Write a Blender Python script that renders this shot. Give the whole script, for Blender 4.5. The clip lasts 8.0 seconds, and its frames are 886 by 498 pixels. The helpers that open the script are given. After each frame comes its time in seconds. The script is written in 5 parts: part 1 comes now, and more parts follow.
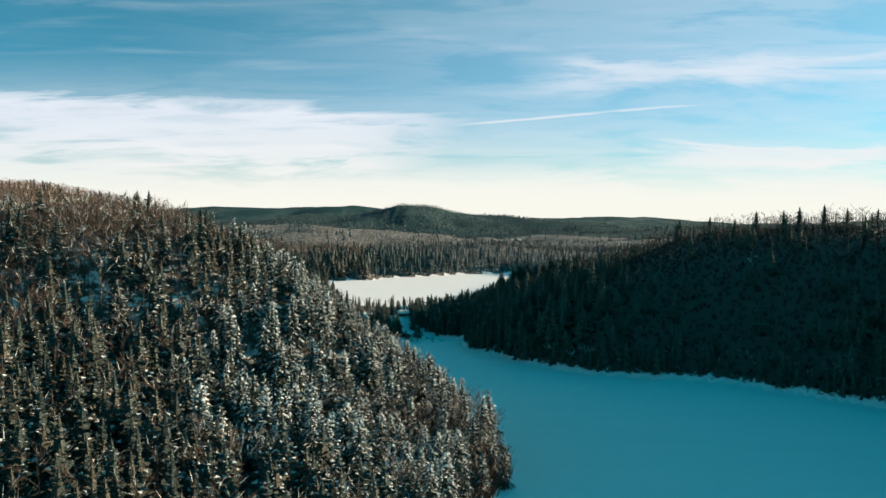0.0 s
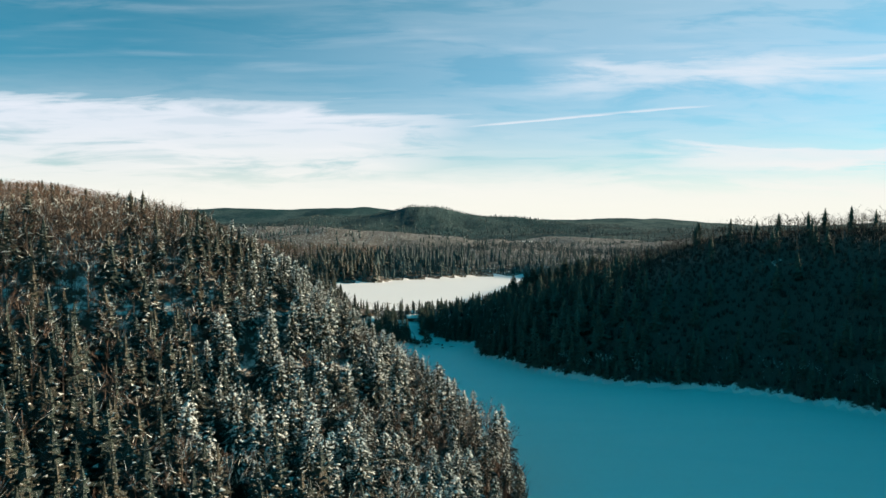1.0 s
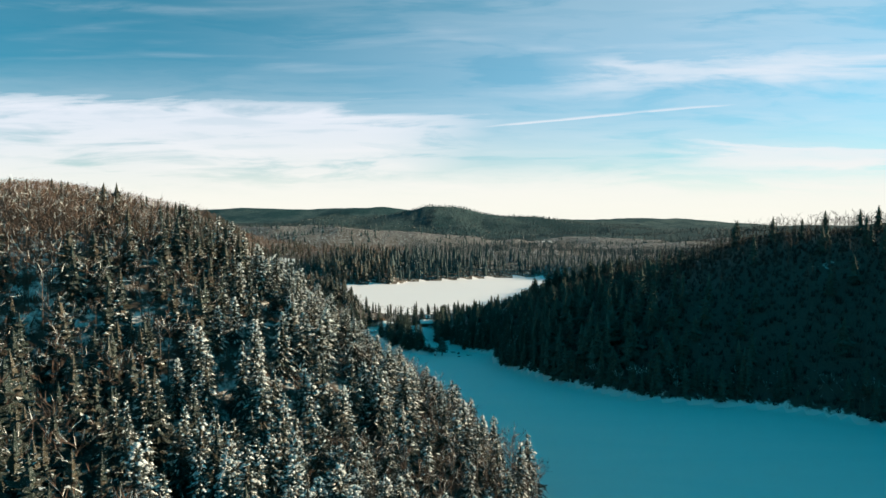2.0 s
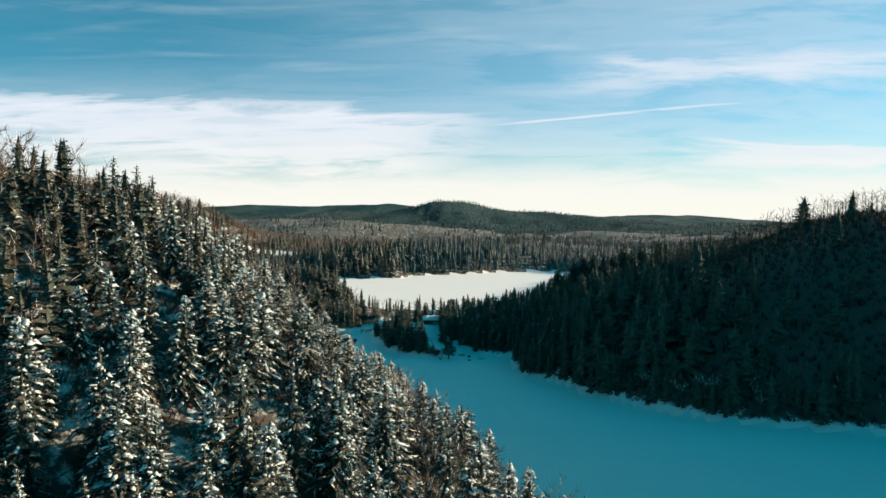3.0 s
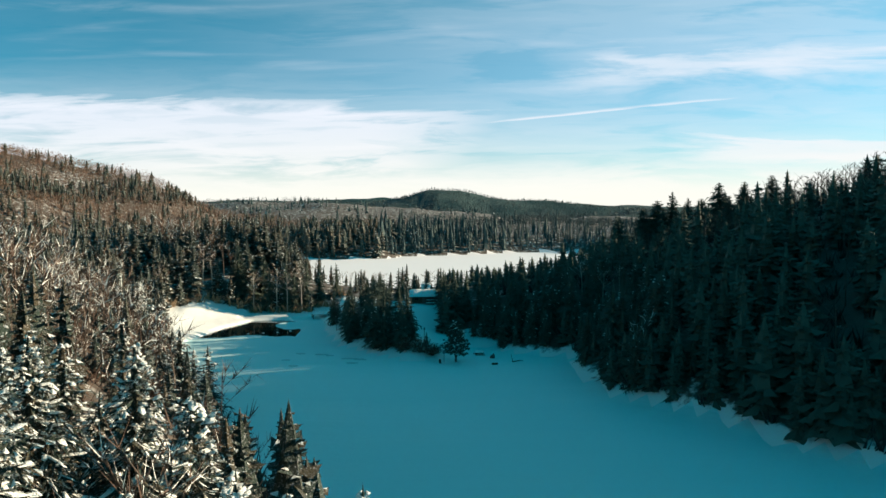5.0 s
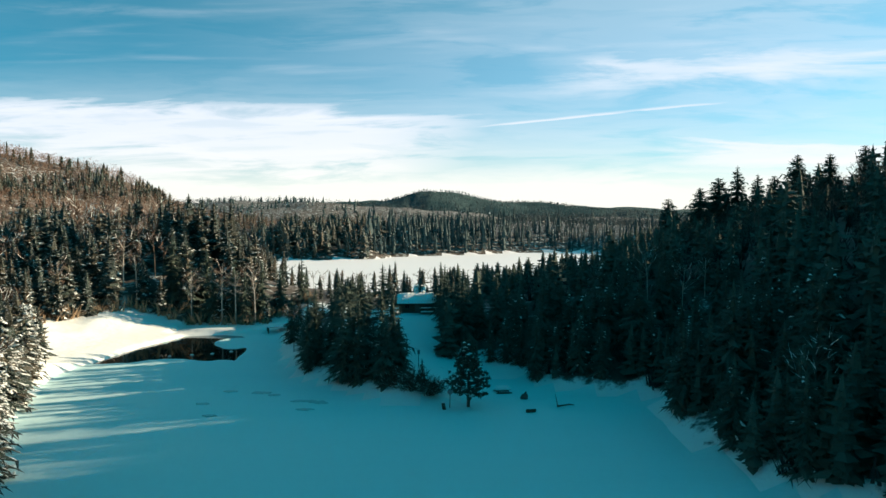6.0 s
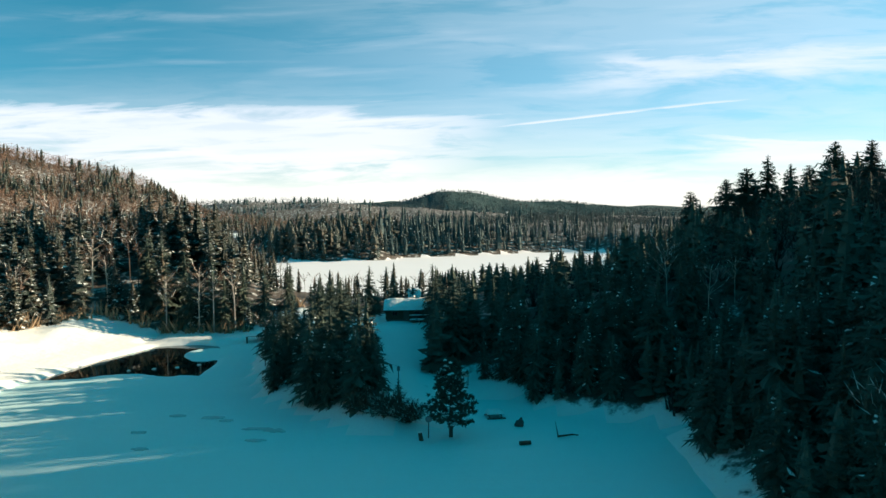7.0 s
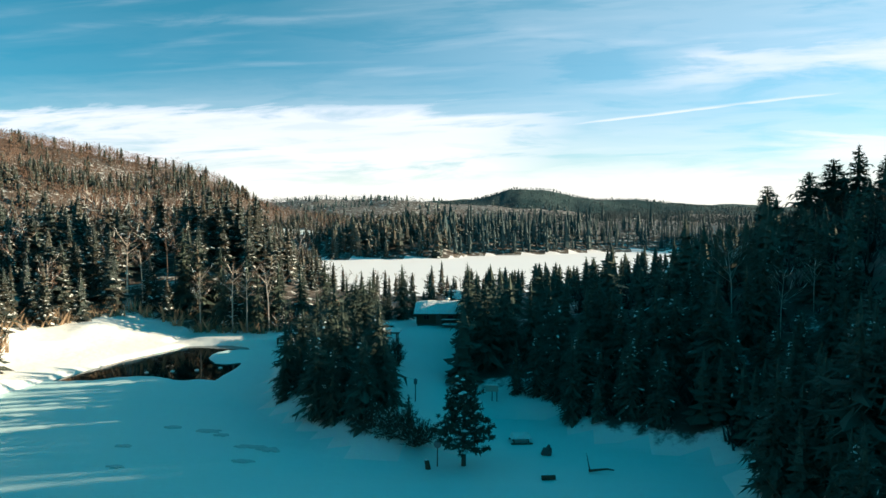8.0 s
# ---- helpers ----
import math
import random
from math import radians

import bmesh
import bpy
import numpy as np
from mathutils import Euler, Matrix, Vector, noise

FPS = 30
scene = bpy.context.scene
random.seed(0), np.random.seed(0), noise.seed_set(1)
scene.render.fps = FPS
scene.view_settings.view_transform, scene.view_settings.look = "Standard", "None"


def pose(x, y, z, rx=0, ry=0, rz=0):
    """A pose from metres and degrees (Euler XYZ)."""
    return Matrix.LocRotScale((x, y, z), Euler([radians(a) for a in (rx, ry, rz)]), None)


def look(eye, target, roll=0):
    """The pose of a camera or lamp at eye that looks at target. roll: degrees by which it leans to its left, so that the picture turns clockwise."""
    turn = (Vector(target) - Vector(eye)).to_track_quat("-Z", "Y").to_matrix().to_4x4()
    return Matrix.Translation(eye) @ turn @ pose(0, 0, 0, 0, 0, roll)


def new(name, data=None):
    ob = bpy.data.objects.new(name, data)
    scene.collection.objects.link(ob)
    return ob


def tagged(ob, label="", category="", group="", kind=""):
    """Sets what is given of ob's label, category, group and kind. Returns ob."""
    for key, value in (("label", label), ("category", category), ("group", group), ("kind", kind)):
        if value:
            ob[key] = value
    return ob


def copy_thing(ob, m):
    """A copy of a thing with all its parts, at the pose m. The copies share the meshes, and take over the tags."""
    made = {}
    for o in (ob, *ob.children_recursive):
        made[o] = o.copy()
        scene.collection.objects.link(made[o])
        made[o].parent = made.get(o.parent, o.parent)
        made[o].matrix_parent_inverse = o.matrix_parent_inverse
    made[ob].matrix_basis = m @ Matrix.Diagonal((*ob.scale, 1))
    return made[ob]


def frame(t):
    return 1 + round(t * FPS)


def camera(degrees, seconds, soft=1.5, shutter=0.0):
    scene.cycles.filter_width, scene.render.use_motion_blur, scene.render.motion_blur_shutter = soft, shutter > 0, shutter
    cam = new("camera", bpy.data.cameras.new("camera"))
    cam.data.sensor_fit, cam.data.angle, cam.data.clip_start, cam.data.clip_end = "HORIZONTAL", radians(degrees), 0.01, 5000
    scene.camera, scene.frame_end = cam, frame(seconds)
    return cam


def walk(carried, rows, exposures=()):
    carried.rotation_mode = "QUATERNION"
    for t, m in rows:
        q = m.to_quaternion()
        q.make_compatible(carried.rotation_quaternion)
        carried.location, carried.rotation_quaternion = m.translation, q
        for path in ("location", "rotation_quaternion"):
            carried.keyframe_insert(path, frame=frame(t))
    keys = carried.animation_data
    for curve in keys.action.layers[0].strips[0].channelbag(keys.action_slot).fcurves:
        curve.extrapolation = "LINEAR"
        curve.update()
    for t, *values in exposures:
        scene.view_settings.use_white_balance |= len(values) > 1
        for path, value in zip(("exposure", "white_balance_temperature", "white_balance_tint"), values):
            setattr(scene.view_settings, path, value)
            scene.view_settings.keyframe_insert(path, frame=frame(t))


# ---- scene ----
# ---------------------------------------------------------------- camera
cam = camera(63.4, 8.0)
PATH = [
    (0.0, -0.51, 0.74, 35.07, -0.08, -2.27, -0.30),
    (0.5, -0.49, 4.32, 35.14, 0.79, -2.23, -0.35),
    (1.0, -0.41, 7.82, 35.19, 0.77, -2.16, -0.32),
    (1.5, -0.28, 11.87, 35.28, 1.22, -2.09, -0.33),
    (1.7, -0.28, 14.90, 35.33, 1.74, -2.10, -0.34),
    (1.9, -0.30, 19.87, 35.05, 2.05, -2.14, -0.33),
    (2.1, -0.37, 26.40, 34.32, 2.30, -2.18, -0.32),
    (2.3, -0.46, 33.12, 33.35, 2.50, -2.22, -0.30),
    (2.8, -0.90, 49.96, 30.77, 2.78, -2.28, -0.28),
    (3.0, -1.20, 56.95, 29.44, 2.88, -2.28, -0.33),
    (3.5, -2.10, 74.89, 26.22, 3.01, -2.35, -0.40),
    (4.0, -3.08, 92.55, 22.95, 2.71, -2.50, -0.36),
    (4.5, -4.09, 109.76, 19.46, 2.48, -2.54, -0.05),
    (4.7, -4.51, 116.66, 17.99, 2.50, -2.52, 0.10),
    (5.0, -5.43, 126.68, 16.47, 2.40, -2.45, 0.20),
    (5.4, -6.62, 139.47, 14.81, 2.15, -2.28, 0.10),
    (5.8, -7.50, 150.79, 13.62, 1.86, -2.12, -0.05),
    (5.9, -7.64, 154.01, 13.54, 1.80, -2.12, 0.10),
    (6.0, -7.65, 156.31, 13.49, 1.75, -2.13, 0.24),
    (6.1, -7.50, 157.87, 13.43, 1.80, -2.13, 0.34),
    (6.2, -7.27, 158.98, 13.39, 1.87, -2.13, 0.42),
    (6.5, -6.51, 161.83, 13.25, 2.13, -2.12, 0.57),
    (7.0, -5.23, 165.05, 13.06, 3.35, -2.08, 0.70),
    (7.5, -3.74, 168.36, 12.84, 5.40, -2.10, 0.66),
    (8.0, -2.45, 171.49, 12.79, 9.23, -2.16, 0.40),
]
walk(cam, [(t, pose(x, y, z, 90 + pitch, roll, yaw)) for t, x, y, z, yaw, pitch, roll in PATH],
     exposures=[(0.0, 0.92), (3.0, 0.95), (4.5, 0.98), (6.0, 1.10), (7.0, 1.17), (8.0, 1.21)])

# ---------------------------------------------------------------- light
SUN_EL, SUN_X, SUN_Y = 14.5, 0.93, 0.37
sun = new("sun", bpy.data.lights.new("sun", "SUN"))
sun.data.energy, sun.data.angle, sun.data.color = 5.0, radians(0.55), (1.0, 0.79, 0.555)
to_sun = Vector((SUN_X * math.cos(radians(SUN_EL)), SUN_Y * math.cos(radians(SUN_EL)), math.sin(radians(SUN_EL))))
sun.matrix_world = look(to_sun * 200, (0, 0, 0))


class Nodes:
    """Short hand for node trees."""

    def __init__(self, tree):
        self.tree = tree
        tree.nodes.clear()

    def add(self, kind):
        return self.tree.nodes.new(kind)

    def put(self, socket, value):
        if isinstance(value, bpy.types.NodeSocket):
            self.tree.links.new(value, socket)
        else:
            socket.default_value = value

    def math(self, op, a, b=0.0, c=0.0, clamp=False):
        n = self.add("ShaderNodeMath")
        n.operation, n.use_clamp = op, clamp
        for s, v in zip(n.inputs, (a, b, c)):
            self.put(s, v)
        return n.outputs[0]

    def ramp(self, x, lo, hi, a=0.0, b=1.0):
        n = self.add("ShaderNodeMapRange")
        n.interpolation_type = "SMOOTHSTEP"
        for s, v in zip(n.inputs, (x, lo, hi, a, b)):
            self.put(s, v)
        return n.outputs[0]

    def mix(self, fac, a, b, blend="MIX"):
        n = self.add("ShaderNodeMix")
        n.data_type, n.blend_type = "RGBA", blend
        self.put(n.inputs[0], fac)
        self.put(n.inputs[6], a)
        self.put(n.inputs[7], b)
        return n.outputs[2]

    def noise(self, vec, scale, detail=3.0, rough=0.55, dist=0.0):
        n = self.add("ShaderNodeTexNoise")
        if vec is not None:
            self.put(n.inputs["Vector"], vec)
        n.inputs["Scale"].default_value, n.inputs["Detail"].default_value = scale, detail
        n.inputs["Roughness"].default_value, n.inputs["Distortion"].default_value = rough, dist
        return n.outputs["Fac"]

    def stretch(self, vec, scale, turn=0.0):
        n = self.add("ShaderNodeMapping")
        self.put(n.inputs["Vector"], vec)
        n.inputs["Scale"].default_value = scale
        n.inputs["Rotation"].default_value = (0, 0, radians(turn))
        return n.outputs[0]


def make_world():
    world = bpy.data.worlds.new("winter_sky")
    scene.world = world
    world.use_nodes = True
    k = Nodes(world.node_tree)
    sky = k.add("ShaderNodeTexSky")
    sky.sky_type, sky.sun_disc = "NISHITA", False
    sky.sun_elevation, sky.sun_rotation = radians(SUN_EL), math.atan2(SUN_X, SUN_Y)
    sky.air_density, sky.dust_density, sky.ozone_density = 1.0, 0.3, 2.0
    way = k.add("ShaderNodeTexCoord").outputs["Generated"]
    xyz = k.add("ShaderNodeSeparateXYZ")
    k.put(xyz.inputs[0], way)
    x, y, z = xyz.outputs
    blue = k.mix(k.ramp(z, 0.42, 0.75), k.mix(k.ramp(z, 0.10, 0.50), SKY_LOW, SKY_HIGH), SKY_TOP)
    blue = k.mix(1.0, blue, k.mix(k.ramp(x, -0.55, 0.15), (0.50, 0.86, 0.86, 1), (1, 1, 1, 1)), "MULTIPLY")
    blue = k.mix(1.0, sky.outputs[0], blue, "MULTIPLY")
    yy = k.math("MAXIMUM", y, 0.05)
    u, v = k.math("DIVIDE", x, yy), k.math("DIVIDE", z, yy)      # sideways and upward slope ahead
    front = k.ramp(y, 0.25, 0.6)
    flat = k.add("ShaderNodeCombineXYZ")
    k.put(flat.inputs[0], u)
    k.put(flat.inputs[1], v)
    uv = flat.outputs[0]
    wisps = k.noise(k.stretch(uv, (1.6, 12.0, 1.0), 4), 2.2, 7.0, 0.6, 0.5)
    fine = k.noise(k.stretch(uv, (4.0, 34.0, 1.0), 5), 2.0, 5.0, 0.55, 0.6)
    ragged = k.math("ADD", k.math("MULTIPLY", k.math("SUBTRACT", wisps, 0.5), 0.10), k.math("MULTIPLY", k.math("SUBTRACT", fine, 0.5), 0.016))

    def band(lo, hi, tilt, soft_lo, soft_hi, u0, u1, us, strength, jag=1.0):
        """A cloud bank between two heights; tilt raises it to the right; it fades out past u0 and u1."""
        w = k.math("SUBTRACT", k.math("ADD", v, k.math("MULTIPLY", ragged, jag)), k.math("MULTIPLY", u, tilt))
        d = k.math("MULTIPLY", k.ramp(w, lo - soft_lo, lo + soft_lo), k.ramp(w, hi - soft_hi, hi + soft_hi, 1.0, 0.0))
        d = k.math("MULTIPLY", d, k.math("MULTIPLY", k.ramp(u, u0 - us, u0 + us), k.ramp(u, u1 - us, u1 + us, 1.0, 0.0)))
        return k.math("MULTIPLY", d, strength)

    banks = [
        band(-0.30, 0.156, -0.030, 0.02, 0.012, -2.0, 0.04, 0.20, 0.95),
        band(-0.30, 0.088, 0.0, 0.02, 0.045, -3.0, 3.0, 0.3, 0.99),
        band(0.060, 0.118, 0.0, 0.03, 0.012, 0.24, 2.0, 0.12, 0.92),
        band(0.1285, 0.1325, 0.092, 0.0016, 0.0035, 0.00, 0.36, 0.08, 0.97, 0.08),
        band(0.165, 0.222, 0.035, 0.045, 0.016, 0.10, 2.0, 0.12, 0.80),
        band(0.05, 0.19, 0.02, 0.03, 0.06, 0.20, 2.0, 0.2, 0.42),
        band(0.20, 0.36, 0.0, 0.06, 0.06, -0.05, 2.0, 0.25, 0.36),
        band(-0.30, 0.17, 0.0, 0.02, 0.10, -3.0, 3.0, 0.3, 0.62),
        band(0.10, 0.70, 0.0, 0.05, 0.30, -0.1, 3.0, 0.6, 0.42),
        band(0.10, 0.60, 0.0, 0.05, 0.30, -3.0, 3.0, 0.6, 0.05),
    ]
    cloud = banks[0]
    for b in banks[1:]:
        cloud = k.math("MAXIMUM", cloud, b)
    thin = k.math("MULTIPLY", k.ramp(k.noise(k.stretch(uv, (1.2, 15.0, 1.0), 6), 2.6, 5.0, 0.5, 0.3), 0.46, 0.72), k.ramp(wisps, 0.40, 0.62))
    cloud = k.math("ADD", cloud, k.math("MULTIPLY", thin, 0.15), clamp=True)
    hollow = k.math("MULTIPLY", k.ramp(wisps, 0.36, 0.50, 0.62, 1.0), k.ramp(fine, 0.30, 0.50, 0.86, 1.0))
    cloud = k.math("MULTIPLY", cloud, k.mix(k.ramp(v, 0.03, 0.08), (1, 1, 1, 1), hollow))
    cloud = k.math("MULTIPLY", cloud, front)
    warm = k.mix(k.ramp(v, 0.0, 0.16), CLOUD_LOW, CLOUD_HIGH)
    colour = k.mix(cloud, blue, warm)
    back = k.add("ShaderNodeBackground")
    k.put(back.inputs[0], colour)
    back.inputs[1].default_value = SKY_STRENGTH
    out = k.add("ShaderNodeOutputWorld")
    k.put(out.inputs[0], back.outputs[0])


SKY_STRENGTH = 0.074
SKY_LOW, SKY_HIGH = (0.24, 0.81, 0.98, 1.0), (0.0, 0.86, 0.77, 1.0)
SKY_TOP = (0.0, 1.06, 0.90, 1.0)
CLOUD_LOW, CLOUD_HIGH = (6.9, 6.8, 6.1, 1.0), (5.7, 6.1, 6.7, 1.0)
make_world()

# ---------------------------------------------------------------- materials
def material(name, rough=0.8, metal=0.0, spec=0.3):
    m = bpy.data.materials.new(name)
    m.use_nodes = True
    k = Nodes(m.node_tree)
    b = k.add("ShaderNodeBsdfPrincipled")
    b.inputs["Roughness"].default_value, b.inputs["Metallic"].default_value = rough, metal
    b.inputs["Specular IOR Level"].default_value = spec
    out = k.add("ShaderNodeOutputMaterial")
    k.put(out.inputs[0], b.outputs[0])
    return m, k, b


def place_of(k):
    return k.add("ShaderNodeNewGeometry").outputs["Position"]


def bump(k, b, height, strength, distance):
    n = k.add("ShaderNodeBump")
    n.inputs["Strength"].default_value, n.inputs["Distance"].default_value = strength, distance
    k.put(n.inputs["Height"], height)
    k.put(b.inputs["Normal"], n.outputs[0])


def snow_ground():
    m, k, b = material("forest_snow", 0.75)
    p = place_of(k)
    bare = k.add("ShaderNodeAttribute")
    bare.attribute_name = "open"
    patch = k.math("SUBTRACT", k.noise(p, 0.55, 6, 0.7), k.math("MULTIPLY", bare.outputs["Fac"], 0.36))
    litter = k.ramp(patch, 0.32, 0.50)
    tint = k.mix(k.noise(p, 0.08, 4), (0.78, 0.84, 0.81, 1), (0.88, 0.89, 0.85, 1))
    k.put(b.inputs["Base Color"], k.mix(k.math("MULTIPLY", litter, 0.98), tint, k.mix(k.noise(p, 2.2, 4), (0.035, 0.030, 0.024, 1), (0.11, 0.08, 0.058, 1))))
    bump(k, b, k.math("ADD", k.noise(p, 0.9, 5, 0.6), k.math("MULTIPLY", k.noise(p, 6.0, 3), 0.2)), 0.25, 0.35)
    return m


def bank_snow():
    m, k, b = material("bank_snow", 0.72)
    p = place_of(k)
    tufts = k.ramp(k.noise(p, 1.6, 5, 0.7), 0.66, 0.72)
    tint = k.mix(k.noise(p, 0.3, 4), (0.80, 0.86, 0.84, 1), (0.90, 0.90, 0.87, 1))
    k.put(b.inputs["Base Color"], k.mix(k.math("MULTIPLY", tufts, 0.7), tint, (0.16, 0.12, 0.085, 1)))
    bump(k, b, k.math("ADD", k.noise(p, 0.7, 5, 0.6), k.math("MULTIPLY", k.noise(p, 4.0, 3), 0.2)), 0.8, 0.6)
    return m


def far_canopy():
    m, k, b = material("hazy_canopy", 0.9, spec=0.1)
    p = place_of(k)
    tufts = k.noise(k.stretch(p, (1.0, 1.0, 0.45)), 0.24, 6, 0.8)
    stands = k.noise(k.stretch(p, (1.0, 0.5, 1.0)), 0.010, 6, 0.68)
    # the teal cast of both stand colours stands in for haze over distance
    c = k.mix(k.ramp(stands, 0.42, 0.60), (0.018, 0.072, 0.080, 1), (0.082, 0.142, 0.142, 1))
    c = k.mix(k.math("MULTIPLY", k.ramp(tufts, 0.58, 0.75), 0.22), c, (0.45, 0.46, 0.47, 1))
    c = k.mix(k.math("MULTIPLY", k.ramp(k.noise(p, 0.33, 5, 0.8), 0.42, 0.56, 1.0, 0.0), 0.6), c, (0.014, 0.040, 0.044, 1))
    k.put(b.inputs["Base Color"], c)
    bump(k, b, tufts, 1.0, 6.0)
    return m


def snow_lake(name, lo, hi):
    m, k, b = material(name, 0.7)
    p = place_of(k)
    drift = k.noise(k.stretch(p, (0.03, 0.16, 1.0), -24), 1.0, 6, 0.55, 0.6)
    tint = k.mix(drift, lo, hi)
    k.put(b.inputs["Base Color"], tint)
    bump(k, b, k.math("ADD", drift, k.math("MULTIPLY", k.noise(p, 2.0, 4), 0.12)), 0.55, 0.35)
    return m


def snow_clump():
    m, k, b = material("bough_snow", 0.7)
    p = place_of(k)
    white = k.mix(k.noise(p, 1.3, 4), (0.72, 0.80, 0.78, 1), (0.92, 0.93, 0.88, 1))
    gaps = k.ramp(k.noise(p, 9.0, 4, 0.8), 0.37, 0.44, 1.0, 0.0)
    k.put(b.inputs["Base Color"], k.mix(gaps, white, (0.030, 0.040, 0.028, 1)))
    bump(k, b, k.noise(p, 9.0, 3), 0.6, 0.08)
    return m


def needles():
    m, k, b = material("spruce_needles", 0.7, spec=0.2)
    p = place_of(k)
    per = k.add("ShaderNodeNewGeometry").outputs["Random Per Island"]
    c = k.mix(k.noise(p, 0.35, 3), (0.016, 0.033, 0.028, 1), (0.034, 0.054, 0.040, 1))
    c = k.mix(k.math("MULTIPLY", k.ramp(per, 0.35, 1.0), 0.6), c, (0.095, 0.068, 0.038, 1))
    frost = k.math("MULTIPLY", k.ramp(k.noise(p, 10.0, 4, 0.75), 0.55, 0.62), 0.45)
    k.put(b.inputs["Base Color"], k.mix(frost, c, (0.62, 0.64, 0.66, 1)))
    bump(k, b, k.noise(p, 14.0, 3), 0.9, 0.1)
    return m


def needles_bare():
    m, k, b = material("bare_needles", 0.75, spec=0.2)
    p = place_of(k)
    per = k.add("ShaderNodeNewGeometry").outputs["Random Per Island"]
    c = k.mix(k.noise(p, 0.35, 3), (0.066, 0.104, 0.086, 1), (0.102, 0.134, 0.102, 1))
    k.put(b.inputs["Base Color"], k.mix(k.math("MULTIPLY", per, 0.5), c, (0.040, 0.046, 0.026, 1)))
    bump(k, b, k.noise(p, 14.0, 3), 0.9, 0.1)
    return m


def bark(name, lo, hi, scale=6.0):
    m, k, b = material(name, 0.85)
    p = place_of(k)
    per = k.add("ShaderNodeNewGeometry").outputs["Random Per Island"]
    c = k.mix(k.noise(k.stretch(p, (3.0, 3.0, 0.6)), scale, 4, 0.65), lo, hi)
    k.put(b.inputs["Base Color"], k.mix(k.math("MULTIPLY", per, 0.4), c, hi))
    bump(k, b, k.noise(k.stretch(p, (4.0, 4.0, 0.5)), scale * 2, 3), 0.7, 0.03)
    return m


def plain(name, lo, hi, scale, rough=0.8, metal=0.0, depth=0.02, stretch=(1, 1, 1)):
    m, k, b = material(name, rough, metal)
    p = k.stretch(place_of(k), stretch)
    k.put(b.inputs["Base Color"], k.mix(k.noise(p, scale, 5, 0.65), lo, hi))
    bump(k, b, k.noise(p, scale * 3, 3), 0.6, depth)
    return m


GROUND, SNOW = snow_ground(), snow_clump()
# the teal of the shade is put into the near snow's colour
SHADED_LAKE = snow_lake("shaded_lake_snow", (0.55, 0.85, 0.83, 1), (0.72, 0.90, 0.87, 1))
# whiter copy of the same snow, with the sunlight put into its colour
SUNLIT_LAKE = snow_lake("sunlit_lake_snow", (0.90, 0.90, 0.92, 1), (0.95, 0.94, 0.94, 1))
BANK, HAZY_CANOPY = bank_snow(), far_canopy()
NEEDLES, DARK_NEEDLES = needles(), needles_bare()
BARK = bark("spruce_bark", (0.055, 0.042, 0.034, 1), (0.13, 0.105, 0.085, 1))
TWIG = bark("bare_twigs", (0.060, 0.038, 0.029, 1), (0.155, 0.104, 0.076, 1))
GREY_BARK = bark("grey_bark", (0.050, 0.038, 0.030, 1), (0.13, 0.105, 0.085, 1))
# darker copy of TWIG: the east hill's backlit shade is put into its colour
SHADED_TWIG = bark("shaded_twigs", (0.016, 0.017, 0.017, 1), (0.040, 0.036, 0.033, 1))
BROWN_TWIG = bark("brown_twigs", (0.105, 0.060, 0.040, 1), (0.235, 0.148, 0.105, 1))
# bluer, greyer copy of TWIG: haze painted into far leafless trees
HAZY_TWIG = bark("hazy_twigs", (0.024, 0.044, 0.048, 1), (0.064, 0.084, 0.086, 1))
BIRCH = bark("birch_bark", (0.32, 0.28, 0.24, 1), (0.55, 0.50, 0.44, 1))
LOG = plain("cabin_log", (0.05, 0.032, 0.022, 1), (0.13, 0.085, 0.055, 1), 5.0, 0.8, stretch=(0.6, 3, 3))
PLANK = plain("weathered_plank", (0.07, 0.055, 0.045, 1), (0.17, 0.14, 0.115, 1), 7.0, 0.85, stretch=(0.5, 4, 4))
# blue-green needle colour carries the haze of the far forest
HAZY_NEEDLES = plain("hazy_needles", (0.026, 0.060, 0.062, 1), (0.054, 0.088, 0.086, 1), 0.4, 0.8, depth=0.05)
METAL = plain("grey_metal", (0.16, 0.17, 0.18, 1), (0.30, 0.31, 0.32, 1), 8.0, 0.45, 0.8)
STONE = plain("dark_stone", (0.05, 0.05, 0.05, 1), (0.16, 0.15, 0.14, 1), 3.0, 0.85, depth=0.06)


def still_water():
    m, k, b = material("open_water", 0.04, spec=0.3)
    p = place_of(k)
    k.put(b.inputs["Base Color"], k.mix(k.noise(p, 0.5, 4), (0.004, 0.006, 0.007, 1), (0.012, 0.013, 0.012, 1)))
    bump(k, b, k.noise(k.stretch(p, (1.0, 0.35, 1.0)), 2.5, 3), 0.03, 0.05)
    return m


def pane_glass():
    m, k, b = material("window_glass", 0.05, spec=0.6)
    k.put(b.inputs["Base Color"], (0.015, 0.018, 0.02, 1))
    return m


WATER, GLASS = still_water(), pane_glass()

